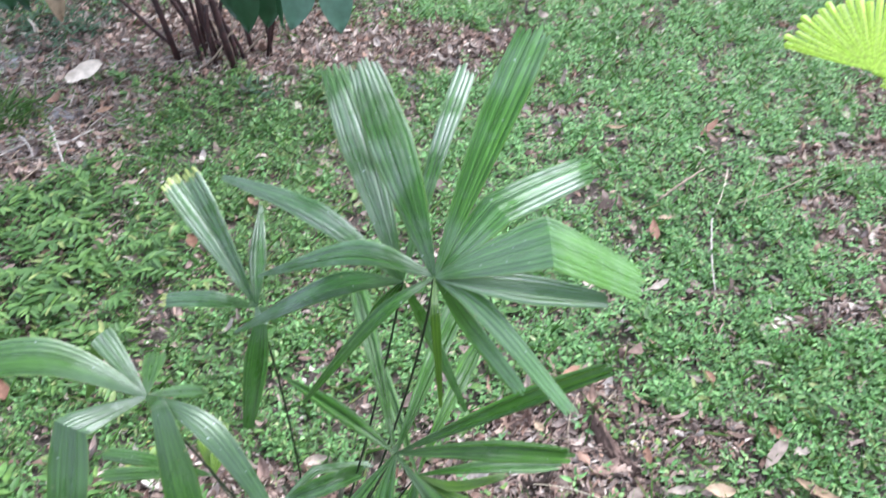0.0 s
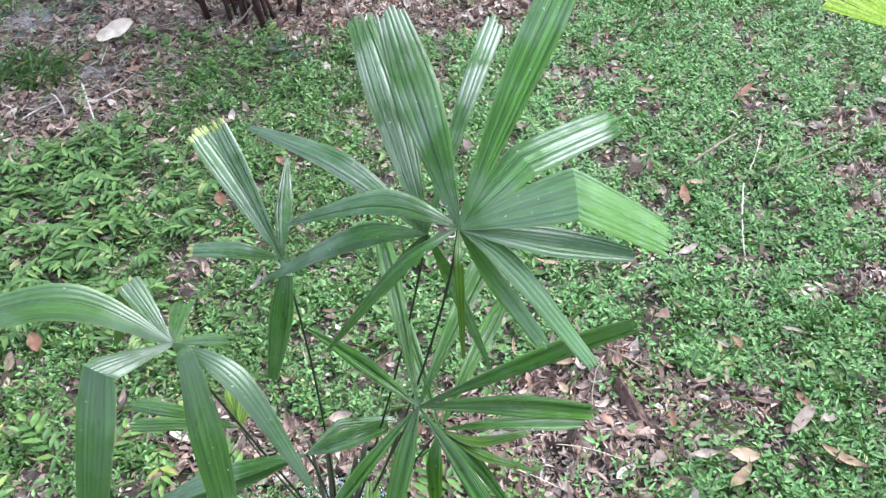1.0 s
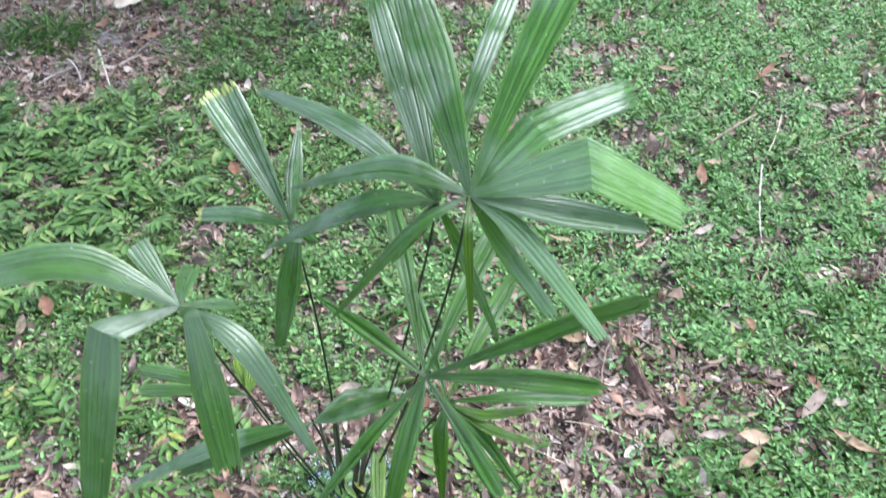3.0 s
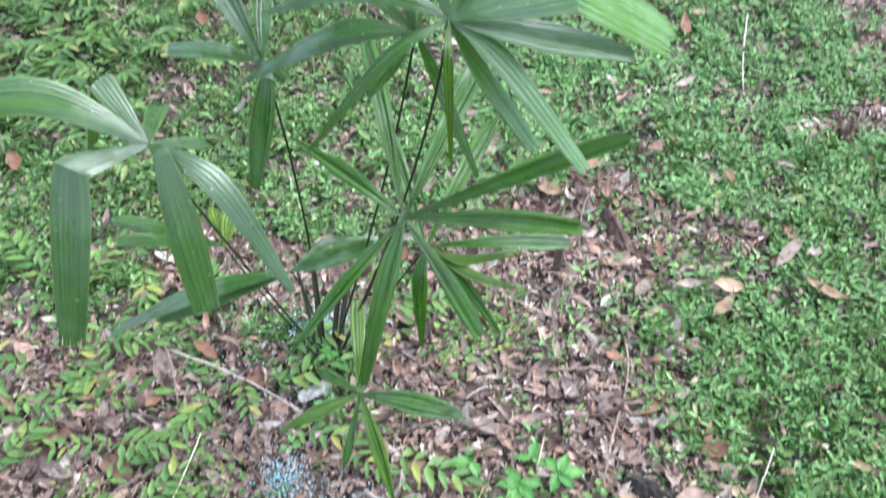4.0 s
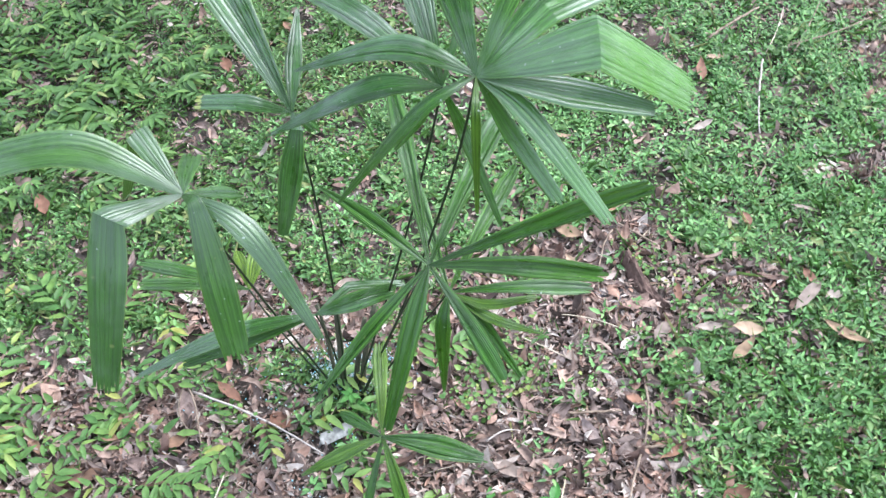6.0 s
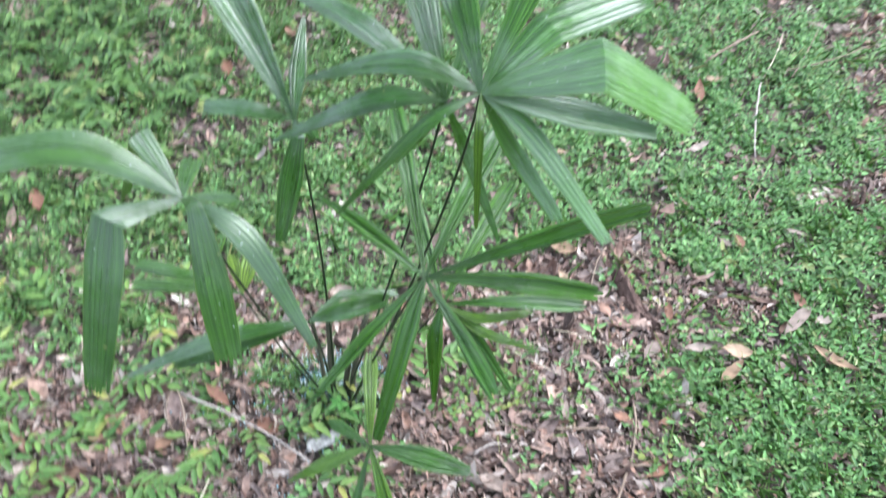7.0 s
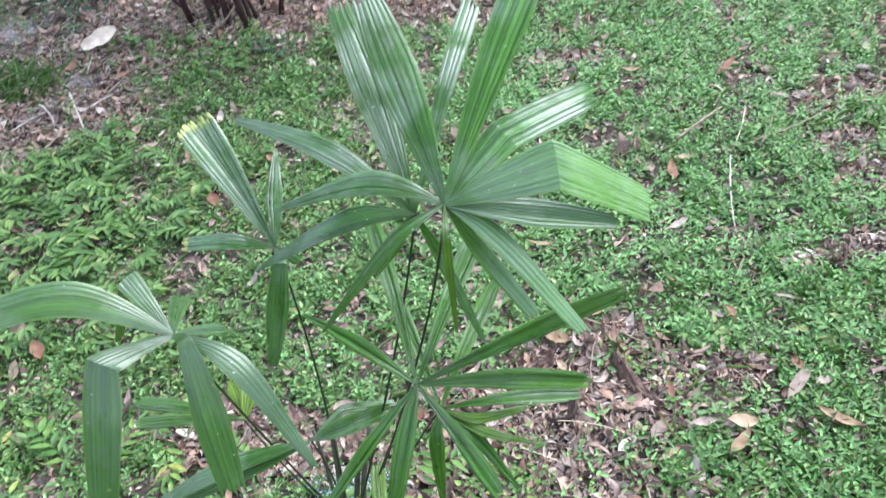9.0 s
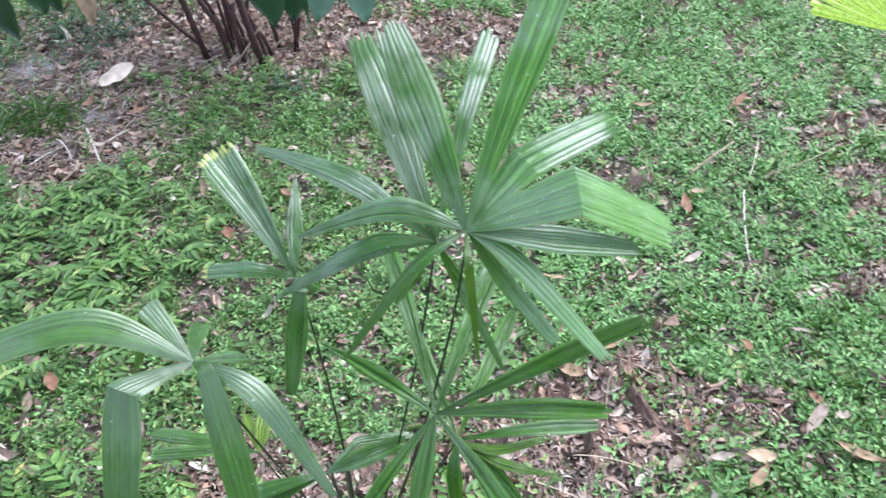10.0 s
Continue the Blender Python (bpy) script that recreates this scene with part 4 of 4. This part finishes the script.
for row in ((-0.525, 1.034, 0.071, 0.027, 130), (-0.446, 0.876, 0.093, 0.036, 114), (-0.599, 0.909, 0.065, 0.024, 27), (-0.560, 0.921, 0.056, 0.024, 56),
            (-0.425, 1.007, 0.042, 0.024, 54), (-0.438, 0.925, 0.044, 0.017, 69), (0.683, 0.997, 0.029, 0.015, 83), (-0.554, 1.003, 0.068, 0.020, 113),
            (-0.680, 0.975, 0.076, 0.018, 134), (-0.111, 0.929, 0.039, 0.021, 67), (-0.538, 2.316, 0.076, 0.025, 142), (1.049, 2.429, 0.062, 0.025, 166),
            (-1.194, 2.864, 0.069, 0.026, 55)):
    fallen(*row, UMBER, "dull brown")
fallen(0.517, 0.923, 0.068, 0.044, 73, PINK, "pinkish tan", 0.3, 0.04)
fallen(-1.33, 3.06, 0.14, 0.052, 50, CREAM, "large crumpled cream", 0.5, 0.06, 18, True, 30)


# ---- sticks, bark, tag ----
def stick(points, radius, material, label, name="stick"):
    pts = [(x, y, float(relief(np.array(x), np.array(y))) + z) for x, y, z in points]
    if len(pts) == 2:
        m = [(a + b) / 2 for a, b in zip(*pts)]
        pts = [pts[0], (m[0] + 0.006, m[1] + 0.004, m[2] + 0.003), pts[1]]
    g = random.Random(int(abs(pts[0][0] * 777 + pts[0][1] * 333)))
    line = [p + Vector((g.uniform(-1, 1), g.uniform(-1, 1), g.uniform(-0.5, 0.5))) * (0.4 * radius) for p in bow(*pts, 14)]
    v, f = tube(line, [radius * (1.1 - 0.4 * i / 13) for i in range(14)], 7, 0.15)
    thing(name, mesh_of(name, v, f, material), label, "stick", "sticks on the ground")


stick([(-0.424, 1.104, 0.035), (-0.285, 1.064, 0.035), (-0.153, 1.008, 0.03)], 0.0022, BLEACHED, "long pale bleached stick lying over weeds")
stick([(-0.435, 1.111, 0.045), (-0.402, 1.062, 0.04), (-0.369, 0.98, 0.025)], 0.0017, TWIG, "dry grey dead sprig among the weeds", "dead_sprig")
stick([(-0.438, 1.109, 0.045), (-0.434, 1.058, 0.035), (-0.402, 1.028, 0.025)], 0.0013, TWIG, "dry grey dead sprig among the weeds", "dead_sprig")
stick([(-0.312, 0.938, 0.05), (-0.323, 0.856, 0.04), (-0.338, 0.784, 0.03)], 0.0012, STRAW, "thin yellow straw leaning in the weeds", "straw_stalk")
stick([(0.271, 1.158, 0.02), (0.318, 1.166, 0.024), (0.37, 1.18, 0.02)], 0.0026, TWIG, "short brown twig on leaf litter", "twig")
stick([(0.417, 1.243, 0.02), (0.419, 1.185, 0.026), (0.412, 1.113, 0.02)], 0.0024, TWIG, "crooked brown twig on leaf litter", "twig")
stick([(0.408, 1.101, 0.022), (0.386, 1.021, 0.026), (0.372, 0.933, 0.02)], 0.0022, TWIG, "crooked brown twig on leaf litter", "twig")
stick([(0.4, 1.105, 0.018), (0.44, 1.114, 0.02), (0.476, 1.121, 0.018)], 0.003, TWIG, "short brown twig on leaf litter", "twig")
stick([(0.355, 1.64, 0.035), (0.331, 1.569, 0.03), (0.327, 1.463, 0.02)], 0.0018, TWIG, "thin bent twig on leaf litter", "twig")
stick([(0.246, 1.39, 0.022), (0.326, 1.379, 0.03), (0.409, 1.357, 0.022)], 0.0011, STRAW, "thin yellow straw on leaf litter", "straw_stalk")
stick([(0.177, 1.318, 0.022), (0.223, 1.298, 0.026), (0.273, 1.28, 0.02)], 0.0011, STRAW, "thin yellow straw on leaf litter", "straw_stalk")
stick([(0.127, 1.077, 0.02), (0.156, 1.098, 0.028), (0.186, 1.108, 0.02)], 0.0016, BLEACHED, "thin pale twig on leaf litter", "twig")
stick([(0.659, 1.031, 0.055), (0.639, 0.981, 0.045), (0.613, 0.916, 0.03)], 0.0016, BLEACHED, "pale straw stalk standing in weeds", "straw_stalk")
stick([(0.271, 1.71, 0.035), (0.384, 1.653, 0.034), (0.473, 1.589, 0.03)], 0.0026, TWIG, "grey bark-covered stick on leaf litter")
stick([(0.624, 2.432, 0.04), (0.7, 2.509, 0.045), (0.776, 2.587, 0.045)], 0.0042, TWIG, "brown and buff stick lying on the weeds")
stick([(0.761, 2.342, 0.045), (0.733, 2.178, 0.045), (0.718, 2.026, 0.04)], 0.0026, BLEACHED, "thin pale straw on the weeds", "straw_stalk")
stick([(0.835, 2.55, 0.05), (0.772, 2.371, 0.045)], 0.0016, STRAW, "thin dry straw on the weeds", "straw_stalk")
stick([(0.852, 2.394, 0.04), (0.903, 2.507, 0.045), (0.96, 2.655, 0.04)], 0.002, TWIG, "thin dry stick on the weeds")
stick([(0.845, 2.424, 0.04), (0.971, 2.491, 0.045), (1.093, 2.593, 0.04)], 0.0024, TWIG, "thin dry stick on the weeds")
stick([(-1.307, 2.708, 0.05), (-1.217, 2.561, 0.045), (-1.116, 2.41, 0.04)], 0.0036, BLEACHED, "pale bleached stick on leaf litter")
stick([(-1.395, 2.661, 0.04), (-1.305, 2.555, 0.03)], 0.003, BLEACHED, "short pale bleached stick on leaf litter")
stick([(-1.426, 2.512, 0.03), (-1.4, 2.581, 0.03), (-1.361, 2.631, 0.03)], 0.0028, BLEACHED, "thin dry stick on leaf litter")
stick([(-1.275, 2.405, 0.03), (-1.246, 2.531, 0.035)], 0.0026, TWIG, "dry grey stick on leaf litter")
stick([(-1.215, 2.644, 0.04), (-1.168, 2.714, 0.04)], 0.0028, BLEACHED, "short pale bleached stick on leaf litter")
stick([(-1.57, 2.612, 0.03), (-1.512, 2.674, 0.035)], 0.003, TWIG, "thin dry stick on leaf litter")


def bark_piece(x, y, length, width, height, az, material, label):
    """A split slab of rotten wood: ridged along the grain, broken at the ends."""
    g = random.Random(int(abs(x * 991 + y * 313)))
    rows, cols = 12, 9
    verts, faces = [], []
    ends = [(g.uniform(-0.06, 0.06), g.uniform(-0.06, 0.06)) for _ in range(cols)]
    for i in range(rows):
        t = i / (rows - 1)
        for k in range(cols):
            u = 2 * k / (cols - 1) - 1
            yy = (t - 0.5) * length + ends[k][0] * length * (1 - t) + ends[k][1] * length * t
            verts.append((u * width * 0.5 * (0.75 + 0.25 * math.sin(3 * t + x)) + 0.15 * width * math.sin(2.2 * t), yy,
                          height * (1 - u * u) * (0.7 + 0.3 * math.sin(5 * t + y)) + 0.12 * height * g.uniform(-1, 1) - 0.004))
    for i in range(rows - 1):
        for k in range(cols - 1):
            a = i * cols + k
            faces.append((a, a + 1, a + 1 + cols, a + cols))
    n = len(verts)
    verts += [(p[0], p[1], -0.012) for p in verts]
    rim = [k for k in range(cols)] + [i * cols + cols - 1 for i in range(1, rows)] + [(rows - 1) * cols + k for k in range(cols - 2, -1, -1)] + [i * cols for i in range(rows - 2, 0, -1)]
    for a, b in zip(rim, rim[1:] + rim[:1]):
        faces.append((b, a, a + n, b + n))
    ob = thing("bark_piece", mesh_of("bark_piece", verts, faces, material, False), label, "bark")
    ob.matrix_world = pose(x, y, float(relief(np.array(x), np.array(y))) + 0.004, 0, 0, -az)


bark_piece(0.458, 0.952, 0.11, 0.047, 0.038, 100, BARK, "dark charred lump of rotten wood on litter")
bark_piece(0.425, 1.515, 0.16, 0.038, 0.04, 148, ROTTED, "rotting dark root on leaf litter")
bark_piece(0.378, 1.592, 0.075, 0.034, 0.026, 135, ROTTED, "rotting brown bark strip on leaf litter")
for bx, by, length, az in ((0.6, 1.575, 0.085, 82), (0.63, 1.56, 0.1, 95), (0.655, 1.585, 0.07, 75), (0.64, 1.54, 0.08, 88), (0.69, 1.565, 0.06, 60)):
    bark_piece(bx, by, length, 0.013, 0.012, az, ROTTED, "narrow strip of crumbling brown bark among weeds")


def plant_tag():
    """A blank, weathered plastic marker lying at a slant."""
    tag = tagged(new("plant_tag"), "weathered white plastic plant tag stuck in the soil", "plant tag")
    tag.matrix_world = pose(-0.142, 1.056, 0.0) @ pose(0, 0, 0.03, 12, -8, 32)
    bm = bmesh.new()
    bmesh.ops.create_cube(bm, size=1, matrix=Matrix.Diagonal((0.062, 0.024, 0.0014, 1)))
    bmesh.ops.bevel(bm, geom=[e for e in bm.edges if abs((e.verts[0].co - e.verts[1].co).z) > 0.001], offset=0.004, segments=3, affect="EDGES")
    me = bpy.data.meshes.new("plate")
    bm.to_mesh(me)
    bm.free()
    me.materials.append(TAG)
    part("plate", me, tag)
    v, f = tube([(-0.028, 0, 0), (-0.045, -0.004, -0.03)], [0.003, 0.002], 6)
    part("spike", mesh_of("spike", v, f, TAG), tag)


plant_tag()


# ---- creeper seedlings ----
def broad_leaf(length, width, rows=9, cols=5, droop=0.2, cup=0.12, toothed=0.0):
    verts, faces = [], []
    for i in range(rows):
        t = i / (rows - 1)
        w = width * 0.5 * max(0.03, math.sin(math.pi * t ** 0.8) ** 0.8)
        if toothed and i % 2:
            w *= 1 + toothed
        for k in range(cols):
            u = 2 * k / (cols - 1) - 1
            verts.append((u * w, t * length, cup * width * u * u - droop * length * t * t + (-0.02 * width if k == cols // 2 else 0.0)))
    for i in range(rows - 1):
        for k in range(cols - 1):
            a = i * cols + k
            faces.append((a, a + 1, a + 1 + cols, a + cols))
    return verts, faces


CREEP_LEAF = mesh_of("leaflet", *broad_leaf(0.052, 0.025, toothed=0.14), CREEPER)


def creeper(x, y, height, size, az, label, count=5):
    ob = tagged(new("creeper_seedling"), label, "seedling")
    ob.location = (x, y, float(relief(np.array(x), np.array(y))))
    v, f = tube(bow((0, 0, -0.01), (0.004, 0.003, height * 0.5), (0, 0, height), 6), 0.0012, 6)
    part("stem", mesh_of("stem", v, f, SPRAY), ob)
    for k in range(count):
        lf = part("leaflet", CREEP_LEAF, ob)
        lf.matrix_basis = pose(0, 0, height, 4 + 9 * (k % 2), 0, az + k * (300 / count)) @ Matrix.Scale(size * (1.1 if k == count // 2 else 0.9), 4)


creeper(0.232, 0.917, 0.04, 0.85, 40, "bright green five-leaved creeper seedling on litter")
creeper(0.296, 0.94, 0.05, 0.8, 160, "bright green five-leaved creeper seedling on litter")
creeper(0.25, 0.972, 0.03, 0.65, 250, "bright green five-leaved creeper seedling on litter", 3)
creeper(0.19, 0.875, 0.035, 0.7, 80, "bright green five-leaved creeper seedling on litter", 4)
creeper(0.148, 0.957, 0.025, 0.75, 10, "dull green creeper seedling on litter", 3)
creeper(-0.128, 1.125, 0.05, 0.42, 20, "pale green creeper seedling at the palm's foot")
creeper(-0.108, 1.11, 0.04, 0.36, 140, "pale green creeper seedling at the palm's foot")


# ---- the shrub ----
def shrub():
    ob = tagged(new("shrub"), "multi-stemmed shrub with reddish stems and large dark leaves", "shrub")
    o = Vector((-0.97, 3.33, 0))
    ob.location = o
    g = random.Random(5)
    tops = []
    for bx, by, tx, ty, h, r in ((-0.09, -0.04, -0.42, 0.1, 1.25, 0.017), (0.15, -0.12, -0.02, 0.0, 1.4, 0.018), (0.06, -0.03, -0.18, 0.2, 1.3, 0.014),
                                 (0.02, 0.05, -0.3, 0.4, 1.2, 0.013), (0.21, 0.1, 0.38, 0.1, 1.1, 0.01), (-0.03, 0.1, -0.1, 0.55, 1.2, 0.01),
                                 (-0.06, 0.02, -0.6, 0.3, 1.0, 0.01), (0.24, 0.05, 0.16, 0.1, 1.0, 0.008), (0.22, 0.02, 0.26, 0.2, 1.1, 0.008)):
        tx, ty, h = 1.9 * tx, 1.6 * ty, 1.75 * h
        lean = 0.34 + 0.11 * (len(tops) * 3 % 5)
        line = bow((bx, by, -0.03), (bx + lean * (tx - bx) - 0.05, by + 0.33 * (ty - by), h * 0.5), (tx, ty, h), 14)
        v, f = tube(line, [0.58 * r * (1.3 - 0.06 * i) for i in range(14)], 9, 0.05)
        part("stem", mesh_of("stem", v, f, REDSTEM), ob)
        tops.append(line)
    leaf = mesh_of("leaf", *broad_leaf(0.17, 0.075, 11, 7, 0.28, 0.1), SHRUB_LEAF)

    def put(p, az, rise, s, roll=0.0, shape=None):
        lf = part("leaf", shape or leaf, ob)
        lf.matrix_basis = pose(*p, 0, 0, -az) @ pose(0, 0, 0, rise, roll, 0) @ Matrix.Scale(s, 4)
    for line in tops:
        for i in range(7, 14):
            for k in range(5):
                put(line[i] + Vector((0, 0, 0.01)), g.uniform(0, 360), g.uniform(-55, 15), g.uniform(1.1, 1.6), g.uniform(-25, 25))
    # unseen side branches, added to fill the crown and shade the ground
    for line in tops:
        for i in (8, 10, 12, 13):
            a, rise, reach = g.uniform(0, 360), g.uniform(5, 40), g.uniform(0.3, 0.55)
            root = line[i]
            end = root + heading(a, rise) * reach
            v, f = tube(bow(root, (root + end) / 2 + Vector((0, 0, 0.04)), end, 7), [0.0045 - 0.0004 * j for j in range(7)], 6)
            part("branch", mesh_of("branch", v, f, REDSTEM), ob)
            for j in range(7):
                put(root.lerp(end, 0.3 + 0.7 * j / 6) + Vector((0, 0, 0.03)), a + (70 if j % 2 else -70) + g.uniform(-25, 25), g.uniform(-40, 10), g.uniform(1.1, 1.6), g.uniform(-25, 25))
    # short dark stubs crowded at the foot
    for k in range(11):
        a = radians(33 * k)
        x, y, h = 0.07 + 0.11 * math.cos(a) * (1 if k % 2 else 0.6), 0.02 + 0.09 * math.sin(a), g.uniform(0.08, 0.26)
        v, f = tube(bow((x, y, -0.02), (x - 0.02, y, h * 0.5), (x - 0.07 + g.uniform(-0.05, 0.08), y + g.uniform(-0.03, 0.05), h), 7), [g.uniform(0.005, 0.009)] * 7, 8, 0.12)
        part("stub", mesh_of("stub", v, f, REDSTEM), ob)
    # dead, bleached shoots about the foot
    for a, b, c in (((0.0, 0.12, 0.02), (-0.25, 0.2, 0.2), (-0.62, 0.25, 0.36)), ((0.05, 0.1, 0.0), (-0.2, 0.32, 0.22), (-0.5, 0.42, 0.42)),
                    ((0.02, -0.03, 0.0), (0.12, -0.02, 0.14), (0.06, 0.05, 0.3)), ((0.1, 0.02, 0.0), (0.22, 0.06, 0.1), (0.3, 0.2, 0.22)), ((-0.02, -0.08, 0.01), (0.06, -0.1, 0.06), (0.16, -0.04, 0.2))):
        v, f = tube(bow(a, b, c, 10), [0.0055 - 0.0003 * i for i in range(10)], 7, 0.1)
        part("dead_shoot", mesh_of("dead_shoot", v, f, TWIG), ob, "thin bleached dead shoot")
    wide = mesh_of("leaf", *broad_leaf(0.17, 0.1, 13, 7, 0.25, 0.08), SHRUB_LEAF)
    pale = mesh_of("leaf", *broad_leaf(0.17, 0.1, 13, 7, 0.25, 0.08), SHRUB_PALE)
    # low boughs towards the lawn, with leaves that hang from them
    for start, middle, end in (((-0.02, 0.0, 0.8), (0.15, -0.35, 0.72), (0.56, -0.62, 0.62)), ((-0.1, 0.02, 0.8), (-0.35, -0.3, 0.95), (-0.62, -0.75, 0.72))):
        v, f = tube(bow(start, middle, end, 12), [0.007 - 0.0004 * i for i in range(12)], 7)
        part("bough", mesh_of("bough", v, f, REDSTEM), ob)
    put((0.363, -0.545, 0.532), 200, -72, 1.0, -5, wide)
    put((0.385, -0.436, 0.510), 150, -72, 1.0, -5, wide)
    put((0.445, -0.475, 0.483), 240, -72, 0.8, 5, wide)
    put((0.562, -0.649, 0.592), 190, -62, 1.0, -15, pale)
    put((0.624, -0.591, 0.568), 170, -62, 1.0, 5, pale)
    put((0.267, -0.456, 0.540), 210, -72, 1.0, 15, wide)
    put((0.294, -0.407, 0.505), 170, -72, 1.0, 0, wide)
    put((-0.161, -1.129, 0.724), 190, -72, 0.8, 15, wide)
    put((-0.119, -1.031, 0.765), 160, -72, 0.9, 5, wide)
    put((-0.107, -0.973, 0.727), 200, -72, 0.8, 15, wide)
    dry = part("dry_leaf", mesh_of("dry_leaf", *broad_leaf(0.16, 0.06, 11, 7, 0.2, 0.3), TAN), ob, "withered tan leaf")
    dry.matrix_basis = pose(-0.160, -0.692, 0.603, 0, 0, -170) @ pose(0, 0, 0, -78, 0, 0)


shrub()


# ---- the lime fan beside the lawn ----
def lime_palm():
    foot = Vector((1.38, 2.5, 0.0))
    ob = tagged(new("lime_fan_palm"), "bright lime-green fan leaf of a small palm", "palm")
    ob.location = foot

    def fan(hub, left, top, span, folds):
        hub, left, top = Vector(hub), Vector(left), Vector(top)
        v, f = tube([p - foot for p in bow((foot.x, foot.y, -0.02), (foot.x - 0.02, foot.y - 0.02, hub.z * 0.55), hub, 12)], 0.005, 8)
        stalk = part("frond", mesh_of("frond", v, f, LIME), ob, "lime-green leaf stalk")
        a = left - hub
        nrm = a.cross(top - hub).normalized()
        b = nrm.cross(a.normalized()) * (top - hub).length
        rise = nrm if nrm.z > 0 else -nrm
        for s in range(folds):
            t0, t1 = radians(span * s / folds), radians(span * (s + 1) / folds)
            verts, faces = [], []
            for i in range(9):
                q = i / 8
                for k in range(5):
                    gap = 0.0 if q < 0.5 else (0.1 + 0.25 * (s * 7 % 5) / 4) * (q - 0.5) / 0.5
                    tt = t0 + (t1 - t0) * (0.5 + (k / 4 - 0.5) * (1 - gap))
                    r = q * (1.0 - (0.012 * abs(k - 2) if i == 8 else 0)) * (1 + 0.05 * math.sin(s * 2.1))
                    verts.append(hub + (a * math.cos(tt) + b * math.sin(tt)) * r + rise * (0.008 * (1 - abs(k - 2)) * q - 0.05 * q * q) - foot)
            for i in range(8):
                for k in range(4):
                    n = i * 5 + k
                    faces.append((n, n + 1, n + 6, n + 5))
            part("leaflet", mesh_of("leaflet", verts, faces, LIME), stalk)

    fan((1.092, 2.384, 0.476), (0.879, 2.473, 0.49), (1.014, 2.46, 0.617), 190, 30)
    fan((1.165, 2.331, 0.437), (1.108, 2.363, 0.446), (1.148, 2.364, 0.485), 200, 16)


lime_palm()
